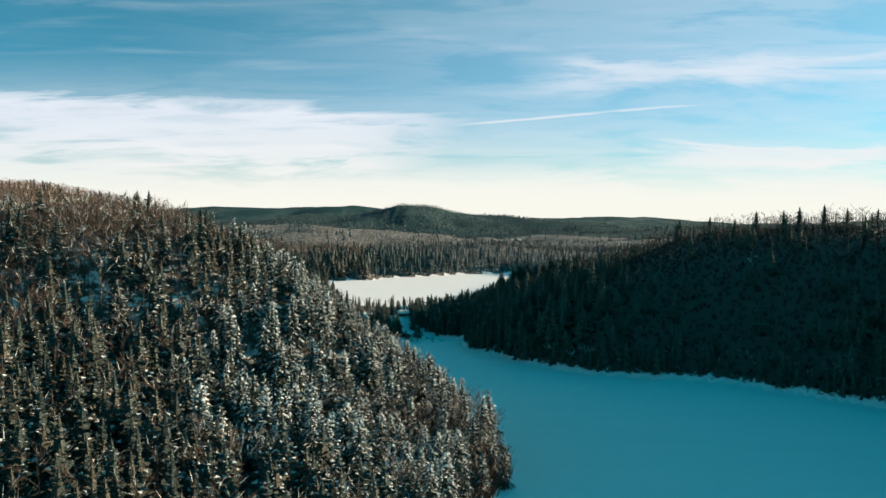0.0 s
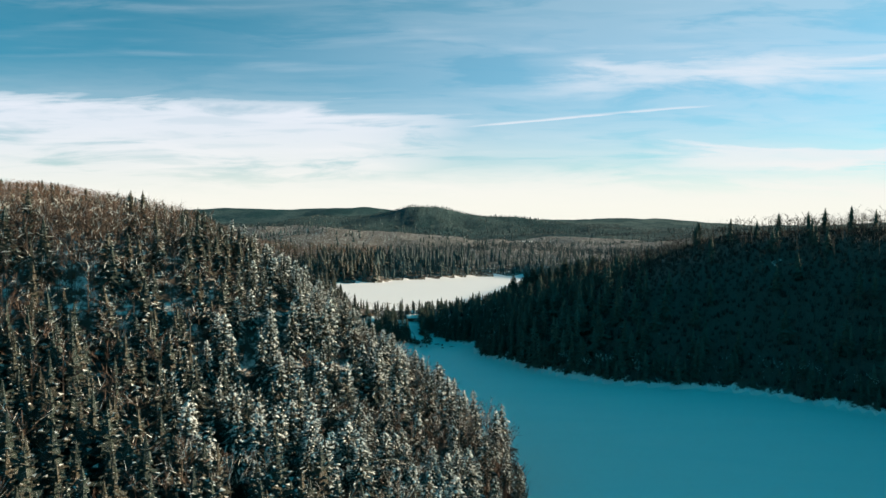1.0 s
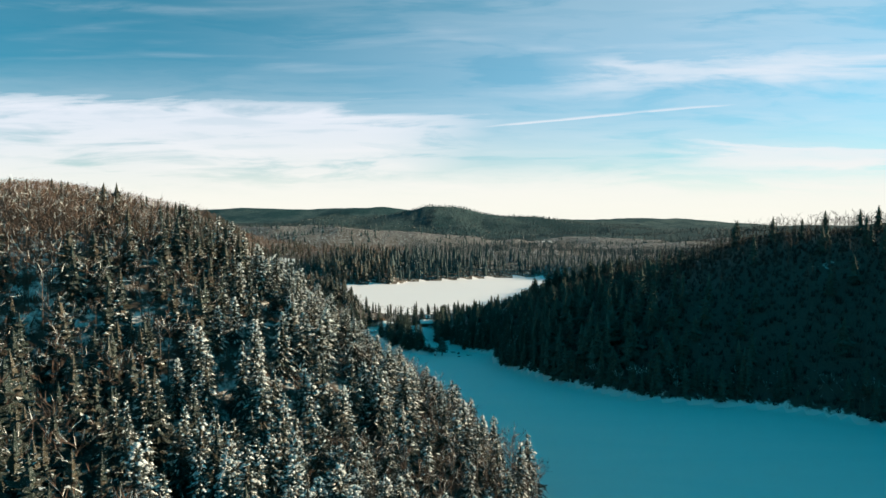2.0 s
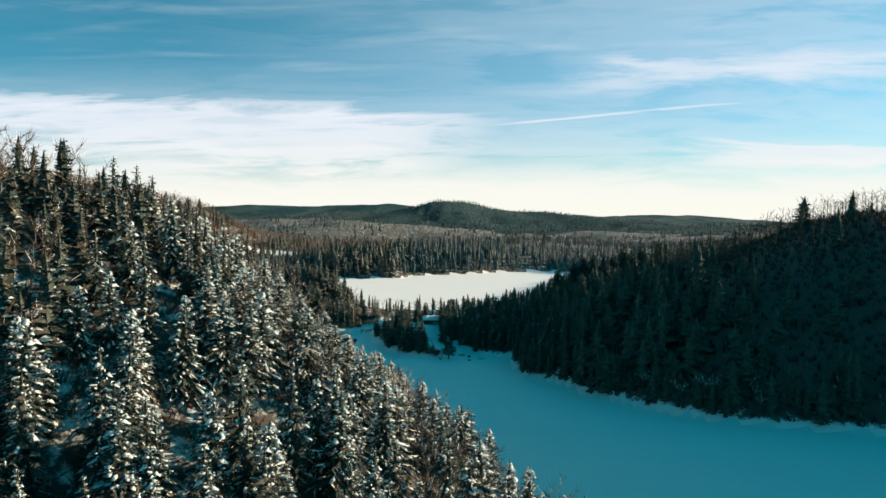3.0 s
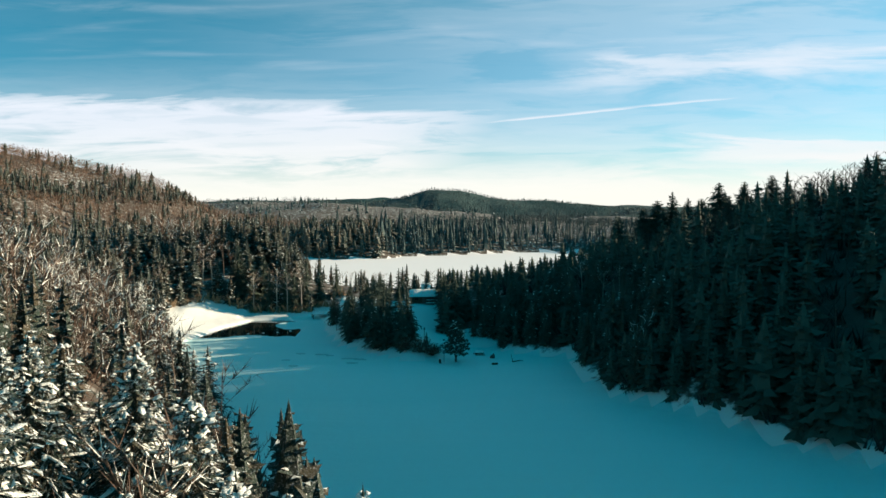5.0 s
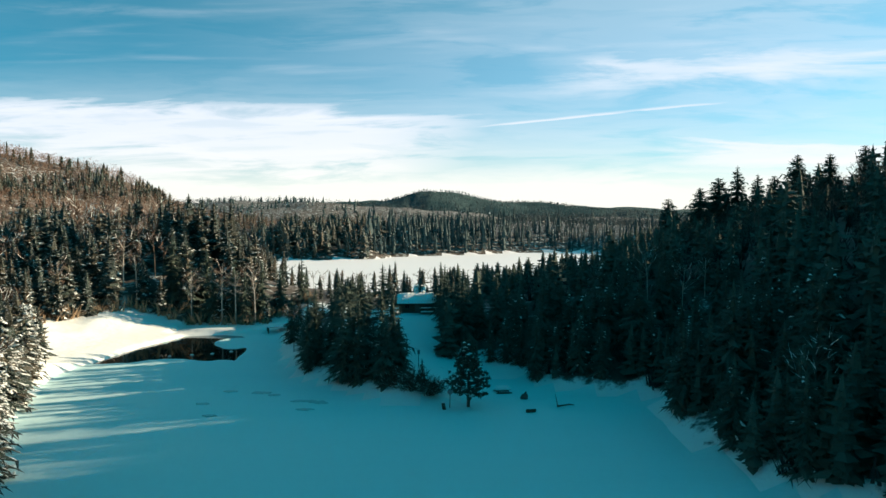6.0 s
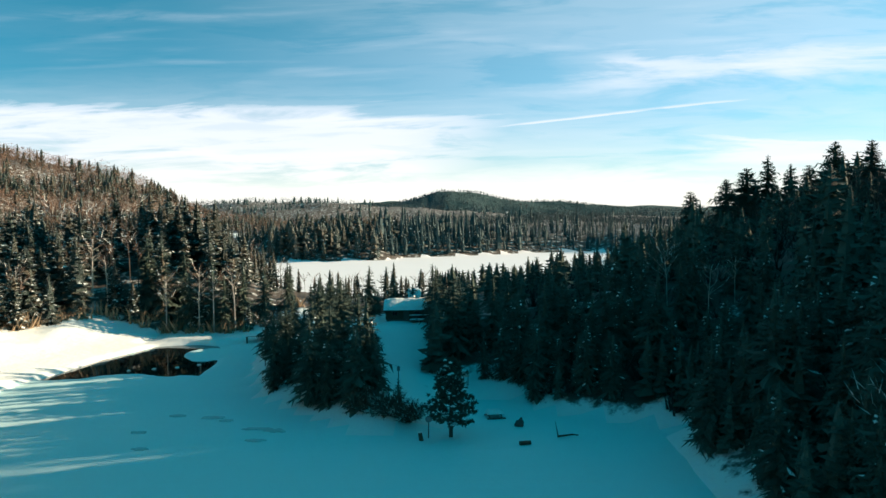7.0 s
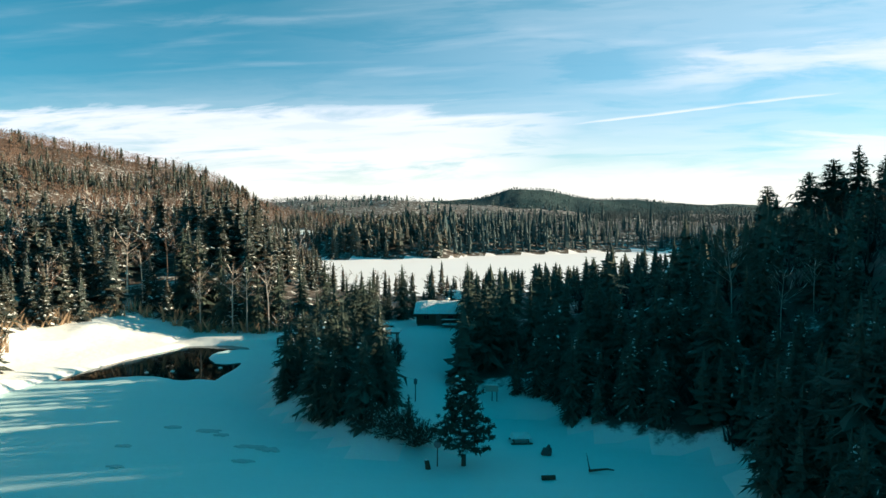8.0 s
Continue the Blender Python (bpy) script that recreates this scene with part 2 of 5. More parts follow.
# ---------------------------------------------------------------- plan of the land
# unseen past (87, 134): shore pulled in so its hill shades the lake
EAST_SHORE = [(-8.5, 221), (-2.6, 219.3), (0.5, 215), (8.5, 210.8), (6.8, 204.5), (9, 194), (15.5, 186.5), (20, 177.8),
              (25.5, 172.8), (33.5, 166), (44, 162.4), (55, 159.8), (63.5, 156.5), (72, 148), (80, 141), (87, 134), (90, 110),
              (88, 40), (85, -60), (20, -90)]
WEST_SHORE = [(-40, -60), (-30, 0), (-20, 45), (-8, 72), (2, 86), (7.5, 94), (8, 104), (4, 116), (-2.5, 129), (-11.5, 150),
              (-17.0, 163), (-25, 177), (-33.6, 189), (-42, 204), (-45.2, 215), (-46, 222), (-44, 228), (-43.8, 235),
              (-42.5, 242.2), (-36, 243.6), (-31.5, 247), (-28.3, 240), (-26.5, 231), (-24, 225), (-20, 217.5),
              (-16, 214.5), (-12.5, 211), (-9.5, 211.8), (-9.5, 216)]
FAR_LAKE = [(-36, 281), (-20, 277), (0, 283), (14, 300), (30, 340), (46, 400), (66, 452), (40, 482), (14, 471), (-12, 450),
            (-36, 438), (-41, 421), (-60, 414), (-80, 410), (-93, 428), (-112, 434), (-104, 405), (-84, 370), (-55, 320)]
POOL = [(-44.2, 224.3), (-43.8, 226.8), (-43.7, 229.3), (-43.3, 234.1), (-42.1, 238.2), (-41.5, 241.3), (-37.3, 242.7), (-34.6, 241.6),
        (-33.5, 240.1), (-35.8, 239.5), (-36.6, 237.8), (-36.0, 235.6), (-34.1, 233.1), (-32.5, 233.1), (-31.7, 234.3), (-31.2, 231.7),
        (-30.9, 228.3), (-30.4, 226.1), (-31.8, 226.8), (-32.9, 225.9), (-34.8, 226.6), (-36.6, 227.1), (-38.9, 226.6), (-40.2, 225.2)]


def away(px, py, outline):
    """Signed distance to an outline, less than nought inside."""
    q = np.array(outline, float)
    a, b = q, np.roll(q, -1, axis=0)
    best, inside = np.full(px.shape, 1e18), np.zeros(px.shape, bool)
    for (ax, ay), (bx, by) in zip(a, b):
        ex, ey = bx - ax, by - ay
        t = np.clip(((px - ax) * ex + (py - ay) * ey) / (ex * ex + ey * ey), 0, 1)
        best = np.minimum(best, (px - ax - t * ex) ** 2 + (py - ay - t * ey) ** 2)
        cross = (ay > py) != (by > py)
        if by != ay:
            inside ^= cross & (px < (bx - ax) * (py - ay) / (by - ay) + ax)
    return np.where(inside, -1, 1) * np.sqrt(best)


_rng = np.random.RandomState(7)
_lattice = _rng.rand(256, 256)


def rough(px, py, size, octaves=3):
    """Smooth value noise, -1 to 1."""
    total, amp, norm = 0.0, 1.0, 0.0
    for o in range(octaves):
        gx, gy = px / size * 2 ** o + 17.3 * o, py / size * 2 ** o + 5.1 * o
        ix, iy = np.floor(gx).astype(int), np.floor(gy).astype(int)
        fx, fy = gx - ix, gy - iy
        fx, fy = fx * fx * (3 - 2 * fx), fy * fy * (3 - 2 * fy)
        c = [_lattice[(ix + i) % 256, (iy + j) % 256] for i, j in ((0, 0), (1, 0), (0, 1), (1, 1))]
        total = total + amp * ((c[0] * (1 - fx) + c[1] * fx) * (1 - fy) + (c[2] * (1 - fx) + c[3] * fx) * fy)
        norm, amp = norm + amp, amp * 0.5
    return 2 * total / norm - 1


def hill(px, py, x, y, sx, sy):
    return np.exp(-((px - x) / sx) ** 2 - ((py - y) / sy) ** 2)


def shore(px, py):
    wob = 0.5 * rough(px, py, 5.0, 2) + 0.9 * rough(px, py, 16.0, 2)
    near = away(px, py, EAST_SHORE + WEST_SHORE)
    far = away(px, py, FAR_LAKE)
    calm = np.exp(-((px + 35) / 16) ** 2 - ((py - 232) / 18) ** 2)
    return np.minimum(near + (wob + 2.2) * (1 - 0.85 * calm), far + 2 * wob)


def land(px, py):
    """Height of the ground."""
    d = shore(px, py)
    top = np.maximum(5.0 + 1.2 * rough(px, py, 60, 2) - 5.9 * hill(px, py, -10, 266, 44, 56), 0.6)
    spur_depth = np.where(py > 122, 17.0, 75.0)
    top = top + 27.9 * np.exp(-np.where(px > -52, ((px + 52) / 48) ** 6, ((px + 52) / 60) ** 2) - ((py - 122) / spur_depth) ** 2)
    top = top + 34.3 * hill(px, py, 128, 188, 88, 108) + 7 * hill(px, py, -62, 188, 45, 38) + 2 * hill(px, py, 42, 262, 26, 22)
    # the last two east humps are unseen, added to keep sun off the lake
    top = top + 5 * hill(px, py, -52, 264, 16, 13) + 3.2 * hill(px, py, 82, 233, 16, 16) - 8.4 * hill(px, py, 140, 193, 36, 34) - 6 * hill(px, py, 112, 258, 22, 24) + 4 * hill(px, py, 122, 148, 40, 26) + 13 * hill(px, py, 152, 134, 38, 26)
    top = top + 73.7 * np.exp(-(np.abs(px + 244.4) / np.where(px < -244.4, 62.0, 75.6)) ** 3.9 - ((py - 469) / 90) ** 2)
    far = np.clip((py - 430) / 300, 0, 1)
    top = top + 8 * far + 16.6 * hill(px, py, -203, 740, 177, 110) + 29.6 * hill(px, py, -162, 1330, 458, 170)
    top = top + 22.8 * hill(px, py, -49, 1285, 71, 90) + 7.8 * hill(px, py, 337, 1400, 397, 200)
    top = top + 64 * hill(px, py, -700, 2500, 1014, 300) + 17 * hill(px, py, -309, 2400, 160, 200)
    top = top + 25.8 * hill(px, py, 687, 2400, 336, 240) + 40 * hill(px, py, 900, 900, 420, 500)
    top = top + 40 * hill(px, py, -900, 700, 400, 500) + 9 * far * rough(px, py, 130, 4) + 3.5 * far * rough(px, py, 48, 3)
    top = top + 30 * hill(px, py, -250, -120, 160, 160) + 30 * hill(px, py, 260, -60, 130, 160)
    rise = np.clip((py - 96) / 34, 0, 1)
    west = 0.36 + 0.58 * rise * rise * (3 - 2 * rise)
    steep = np.where(px < 15, west, 0.72)
    steep = np.where(py > 165, 0.70, steep)
    steep = steep - 0.47 * hill(px, py, -13, 220, 24, 24) - 0.50 * hill(px, py, -54, 236, 16, 20)
    steep = steep * (1 - 0.5 * np.clip((py - 300) / 100, 0, 1))
    ramp = np.maximum(d, 0) * steep + 1e-4
    z = (top ** -4.0 + ramp ** -4.0) ** -0.25
    z = z + np.clip(d / 6, 0, 1) * 0.7 * rough(px, py, 9, 3) * np.clip(top / 6, 0.2, 1)
    z = np.where(d < 0, 0.03 * rough(px, py, 7, 2), np.maximum(z, 0.02) + 0.25 * np.clip(d / 0.8, 0, 1))
    pool = away(px, py, POOL) + 0.15 * rough(px, py, 2.0, 2)
    beach = (pool < 11) & (px < -28) & (py < 252)
    ledge = 0.1 * np.clip((px + 44) / 8, 0, 1) * np.clip((py - 241.5) / 3, 0, 1) + 0.3 * np.clip((py - 246) / 4, 0, 1)
    climb = np.where((py > 241.0) & (px > -44), 0.25, 1.0)
    z = np.where(beach & (d > 0), np.minimum(z, ledge + 0.06 + climb * (0.17 * np.maximum(pool, 0) + 0.06 * np.maximum(pool - 4, 0) ** 1.5)), z)
    edge = 243.35 - 0.16 * (px + 41.9)
    shelf = np.clip((py - edge) / 0.6, 0, 1) * np.clip((px + 43) / 1.2, 0, 1) * np.clip((-29.5 - px) / 2, 0, 1) * np.clip((254 - py) / 8, 0, 1)
    z = z + 0.2 * shelf * (1 + 0.25 * rough(px, py, 2.5, 2))
    return np.where(pool < 0.4, np.maximum(z, 0) * np.clip(pool / 0.4, 0, 1) - 0.5 * np.clip(0.4 - pool, 0, 1), z)


def height(x, y):
    return float(land(np.array([x]), np.array([y]))[0])


def clear_ground(x, y):
    """Land with no trees: the pool's bank, the drive, the cabin's yard, the beach and two far clearings."""
    bare = (np.abs(x + 11.6 + 0.07 * (y - 222)) < 2.0) & (y > 206) & (y < 228)
    bare |= (x > -18) & (x < -10.0) & (y > 225) & (y < 238)
    bare |= (x > -17.6) & (x < -13.0) & (y > 221.5) & (y < 228)
    bare |= hill(x, y, -47.5, 235, 7.6 + 2.0 * rough(x, y, 4, 2), 13.5 + 2.0 * rough(x, y, 4, 2)) > 0.5
    bare |= (y > 206) & (y < 221.5) & (x > -10) & (x < -3)
    bare |= hill(x, y, 85, 850, 22, 12) > 0.6
    bare |= hill(x, y, -131, 500, 20, 11) > 0.5
    bare |= hill(x, y, -45.5, 220, 3.5, 5) > 0.5
    bare |= (x > -41) & (x < -28) & (y > 224) & (y < 243.0)
    bare |= (x > -49) & (x < -40.8) & (y > 230) & (y < 245.0)
    bare |= (x > -45) & (x < -24) & (y > 240) & (y < np.where(x < -33, 246.2, 249.5) + 0.8 * rough(x, y, 5, 2))
    return bare


def openness(x, y):
    """1 where deep snow lies open, 0 under the woods."""
    o = np.zeros(x.shape)
    for dx, dy in ((0, 0), (1.5, 0), (-1.5, 0), (0, 1.5), (0, -1.5), (1.1, 1.1), (-1.1, 1.1), (1.1, -1.1), (-1.1, -1.1)):
        o += clear_ground(x + dx, y + dy) / 9.0
    o = np.maximum(o, 0.22 * hill(x, y, -206, 474, 26, 40)) + 0.12 * hill(x, y, -60, 112, 20, 12) + 0.08 * hill(x, y, -20, 108, 18, 16)
    o = o - 0.12 * hill(x, y, -225, 490, 110, 60) - 0.45 * hill(x, y, 95, 210, 75, 85) + 0.5 * hill(x, y, 84, 190, 9, 5) * (rough(x, y, 6, 2) > 0)
    return np.clip(np.maximum(1.6 * o, np.where(y < 300, 1.2 - shore(x, y) / np.where(x > 0, 1.3, 2.0), -1)), -0.6, 1)


def mesh_from(name, verts, faces, mats=(), slots=None, smooth=False):
    """A mesh from arrays of corners and of triangles or quads."""
    verts, faces = np.asarray(verts, np.float32), np.asarray(faces, np.int32)
    me = bpy.data.meshes.new(name)
    me.vertices.add(len(verts))
    me.vertices.foreach_set("co", verts.ravel())
    me.loops.add(faces.size)
    me.loops.foreach_set("vertex_index", faces.ravel())
    me.polygons.add(len(faces))
    me.polygons.foreach_set("loop_start", np.arange(0, faces.size, faces.shape[1], dtype=np.int32))
    for m in mats:
        me.materials.append(m)
    if slots is not None:
        me.polygons.foreach_set("material_index", np.asarray(slots, np.int32))
    me.polygons.foreach_set("use_smooth", np.full(len(faces), smooth) | (np.asarray(slots if slots is not None else 0) == 2))
    me.update(calc_edges=True)
    me.validate()
    return me


def spaced(lo, hi, step, ends, grow=1.13):
    """Grid lines: even between lo and hi, growing wider out to the ends."""
    mid = list(np.arange(lo, hi + 0.01, step))
    out, s, v = [], step, hi
    while v < ends[1]:
        s *= grow
        v += s
        out.append(v)
    low, s, v = [], step, lo
    while v > ends[0]:
        s *= grow
        v -= s
        low.append(v)
    return np.array(low[::-1] + mid + out)


def build_land():
    gx = spaced(-95, 110, 1.5, (-4200, 4200), 1.07)
    gy = spaced(60, 300, 1.5, (-900, 4300), 1.035)
    gx = np.unique(np.round(np.concatenate([gx, np.arange(-52, -26, 0.5)]), 3))
    gy = np.unique(np.round(np.concatenate([gy, np.arange(220, 249, 0.5)]), 3))
    X, Y = np.meshgrid(gx, gy)
    Z = land(X, Y)
    n, m = X.shape
    idx = np.arange(n * m).reshape(n, m)
    quads = np.stack([idx[:-1, :-1], idx[:-1, 1:], idx[1:, 1:], idx[1:, :-1]], -1).reshape(-1, 4)
    verts = np.stack([X, Y, Z], -1).reshape(-1, 3)
    mid = verts[quads].mean(1)
    wet = shore(mid[:, 0], mid[:, 1]) < 0
    hills = ~wet & (mid[:, 1] > 880)
    for name, keep, mat, label, cat in (
            ("ground", ~wet & ~hills, GROUND, "snowy ground with brown litter and brush under the trees", "ground"),
            ("distant_hills", hills, HAZY_CANOPY, "distant hills under dark mixed forest", "hills"),
            ("frozen_lake", wet & (mid[:, 1] < 265), SHADED_LAKE, "frozen lake under smooth wind-swept snow", "lake"),
            ("far_frozen_lake", wet & (mid[:, 1] >= 265), SUNLIT_LAKE, "distant frozen lake under sunlit snow", "lake")):
        q = quads[keep]
        used, inv = np.unique(q, return_inverse=True)
        me = mesh_from(name, verts[used], inv.reshape(q.shape), [mat], smooth=True)
        if name == "ground":
            me.attributes.new("open", "FLOAT", "POINT").data.foreach_set("value", openness(verts[used, 0], verts[used, 1]).astype(np.float32))
        tagged(new(name, me), label, cat, kind="structure")
    w = [(-47, 222), (-29, 222), (-29, 246), (-47, 246)]
    ob = new("open_water", mesh_from("open_water", [(x, y, -0.17) for x, y in w], [(0, 1, 2, 3)], [WATER]))
    tagged(ob, "dark open water in a hole in the ice", "water", kind="structure")


build_land()

# ---------------------------------------------------------------- trees
class Pile:
    """Gathers triangles with a slot each."""

    def __init__(self):
        self.v, self.f, self.s = [], [], []

    def tri(self, a, b, c, slot):
        n = len(self.v)
        self.v += [a, b, c]
        self.f.append((n, n + 1, n + 2))
        self.s.append(slot)

    def fan(self, pts, faces, slot):
        n = len(self.v)
        self.v += pts
        self.f += [tuple(n + i for i in t) for t in faces]
        self.s += [slot] * len(faces)

    def tube(self, a, b, ra, rb, sides, slot):
        """A tapered limb from a to b."""
        a, b = np.array(a, float), np.array(b, float)
        w = b - a
        w = w / (np.linalg.norm(w) + 1e-9)
        u = np.cross(w, (0.3, 0.9, 0.1) if abs(w[2]) > 0.8 else (0, 0, 1))
        u = u / np.linalg.norm(u)
        v = np.cross(w, u)
        ring = [u * math.cos(2 * math.pi * i / sides) + v * math.sin(2 * math.pi * i / sides) for i in range(sides)]
        pts = [a + r * ra for r in ring] + [b + r * rb for r in ring]
        faces = []
        for i in range(sides):
            j = (i + 1) % sides
            faces += [(i, j, sides + j), (i, sides + j, sides + i)]
        self.fan(pts, faces, slot)

    def arrays(self):
        return np.array(self.v, np.float32), np.array(self.f, np.int32), np.array(self.s, np.int32)


def spruce_shape(seed, tall, wide, layers, per_layer, fine, snow, base=0.05, form=(0.66, 0.95)):
    """A spruce: slot 0 bark, 1 needles, 2 snow. fine 0: two leaves a bough; 1: a folded bough with sprays; 2: a feathered bough."""
    r = np.random.RandomState(seed)
    p = Pile()
    p.tube((0, 0, -0.8), (0, 0, tall * 0.97), 0.013 * tall, 0.001 * tall, 5 if fine else 3, 0)
    blunt, bulge = r.uniform(*form), r.uniform(0.78, 1.25, 24)

    def girth(f):
        return wide * max((1 - f) ** blunt, 0.02) * (0.86 if f < 0.08 else 1.0)
    # dense inner foliage: ragged skirts one above the other, up to a pointed leader
    skirts, sides = (4, 5) if fine == 0 else (7, 6)
    for j in range(skirts):
        f0, turn = 0.93 * j / skirts, r.uniform(0, 6.283)
        f1 = min(f0 + 1.8 / skirts, 1.0)
        body = girth(f0) * (0.5 if fine == 0 else 0.25) * (0.9 if snow == 0 else 1.0)
        ring = []
        for i in range(sides):
            a, q = turn + 6.283 * i / sides, body * r.uniform(0.75, 1.2)
            ring.append(np.array([q * math.cos(a), q * math.sin(a), tall * (base + (1 - base) * f0) + r.uniform(-0.04, 0.03) * tall]))
        p.fan(ring + [np.array([0, 0, tall * (base + (1 - base) * f1)])], [(i, (i + 1) % sides, sides) for i in range(sides)], 1)
    for L in range(layers):
        f = min(max((L + r.uniform(-0.3, 0.3)) / layers, 0.0), 0.98) ** 0.9
        z = tall * (base + (0.985 - base) * f)
        reach = girth(f) * r.uniform(0.78, 1.12) + 0.03 * wide
        turn = r.uniform(0, 6.283)
        count = max(3, int(per_layer * (1 - 0.5 * f)))
        for i in range(count):
            a = turn + 6.283 * (i + r.uniform(-0.3, 0.3)) / count
            zz = z + r.uniform(-0.5, 0.5) * tall / layers * 0.8
            ln = reach * r.uniform(0.62, 1.10) * bulge[int(a * 3.8) % 24]
            drop = ln * (r.uniform(0.30, 0.75) - 0.80 * f)
            w = ln * r.uniform(0.24, 0.40) + 0.06
            c, s = math.cos(a), math.sin(a)

            def at(out, side, up):
                return np.array([c * out - s * side, s * out + c * side, zz + up])

            def sag(t):
                return -drop * t ** 1.4 + 0.12 * ln * max(t - 0.75, 0) * 2
            root, tip = at(0.04, 0, 0.10 * ln), at(ln, r.uniform(-0.1, 0.1) * ln, sag(1.0))
            if fine == 0:
                ml, mr = at(0.55 * ln, w, sag(0.55) - 0.14 * ln), at(0.55 * ln, -w, sag(0.55) - 0.14 * ln)
                p.fan([root, ml, tip, mr], [(0, 1, 2), (0, 2, 3)], 1)
            else:
                q = 0.55 if fine == 1 else 0.22
                ml, mr = at(0.5 * ln, w * q, sag(0.5) - 0.08 * ln), at(0.5 * ln, -w * q, sag(0.5) - 0.08 * ln)
                ridge = at(0.55 * ln, 0, sag(0.55) + 0.03 * ln)
                p.fan([root, ml, tip, mr, ridge], [(0, 1, 4), (1, 2, 4), (4, 2, 3), (0, 4, 3)], 1)
                pairs = 3 if fine == 1 else 5
                for j in range(pairs):
                    t = 0.22 + 0.72 * (j + r.uniform(0, 0.8)) / pairs
                    for side in (-1, 1):
                        span = w * (1.25 - 0.75 * abs(t - 0.5) * 1.6) * r.uniform(0.6, 1.2)
                        g0, g1 = at((t - 0.05) * ln, 0, sag(t)), at((t + 0.07) * ln, 0, sag(t) - 0.02 * ln)
                        e = at((t + r.uniform(0.14, 0.34)) * ln, side * span, sag(t) - r.uniform(0.10, 0.34) * ln)
                        p.tri(g0, g1, e, 1)
                        if r.rand() < (0.55 if fine == 2 else 0.4) * snow:
                            k0, k1 = r.uniform(0.15, 0.5), r.uniform(0.7, 1.05)
                            b0, b1 = g1 + (e - g1) * k0, g1 + (e - g1) * k1
                            bm, wd = 0.5 * (b0 + b1), at(r.uniform(0.04, 0.09), 0, 0) - at(0, 0, 0)
                            p.fan([b0, bm + wd, b1, bm - wd - (0, 0, 0.03)], [(0, 1, 2), (0, 2, 3)], 2)
            if r.rand() < snow:
                lift = 0.02 + 0.03 * ln
                if fine == 0:
                    k0 = r.uniform(0.25, 0.60)
                    k1, sw = k0 + r.uniform(0.2, 0.45), w * r.uniform(0.3, 0.75)
                    km = 0.5 * (k0 + k1)

                    def crest(t):
                        return 0.10 * ln * (1 - t) + sag(1.0) * t + lift
                    dip = 0.8 * sw / w * (crest(0.55) - lift - (sag(0.55) - 0.14 * ln))
                    q0, q1 = at(k0 * ln, 0, crest(k0)), at(k1 * ln, 0, crest(k1))
                    p.fan([q0, at(km * ln, sw, crest(km) - dip), q1, at(km * ln, -sw, crest(km) - dip)], [(0, 1, 2), (0, 2, 3)], 2)
                else:
                    # a long load along the bough, thicker towards its end
                    t0, t3 = r.uniform(0.25, 0.6), r.uniform(0.80, 1.06)
                    t1, t2 = t0 + (t3 - t0) * r.uniform(0.2, 0.4), t0 + (t3 - t0) * r.uniform(0.6, 0.85)
                    up = 0.02 + r.uniform(0.02, 0.06)

                    def flank(t, side):
                        q = side * (r.uniform(0.04, 0.10) if fine == 2 else r.uniform(0.05, 0.13))
                        return at(t * ln + r.normal(0, 0.04), q, sag(t) - r.uniform(0.2, 0.6) * abs(q) + 0.02)
                    pts = [at(t0 * ln, r.normal(0, 0.05), sag(t0) + 0.02), flank(t1, 1), flank(t1, -1), flank(t2, 1), flank(t2, -1),
                           at(t3 * ln, r.normal(0, 0.05), sag(t3) - 0.03), at(t1 * ln, r.normal(0, 0.04), sag(t1) + up), at(t2 * ln, r.normal(0, 0.04), sag(t2) + up)]
                    p.fan(pts, [(0, 1, 6), (0, 6, 2), (1, 3, 7), (1, 7, 6), (6, 7, 4), (6, 4, 2), (3, 5, 7), (7, 5, 4)], 2)
                    if r.rand() < 0.5:
                        t, side = r.uniform(0.3, 1.0), r.uniform(-1, 1)
                        sp = side * w * (1.1 - abs(t - 0.5))
                        rb = (0.05 + 0.12 * r.rand() ** 2) * (0.75 if fine == 2 else 0.95)
                        zc, st = sag(t) - 0.35 * abs(sp), r.uniform(0, 6.283)
                        ring = []
                        for j in range(5):
                            ja, jr = st + 1.2566 * j, rb * r.uniform(0.7, 1.35)
                            o = 1.3 * jr * math.cos(ja)
                            ring.append(at(t * ln + o, sp + jr * math.sin(ja), zc - 0.05 - 0.5 * o))
                        p.fan(ring + [at(t * ln, sp, zc + 0.02 + 0.6 * rb)], [(j, (j + 1) % 5, 5) for j in range(5)], 2)
    return p.arrays()


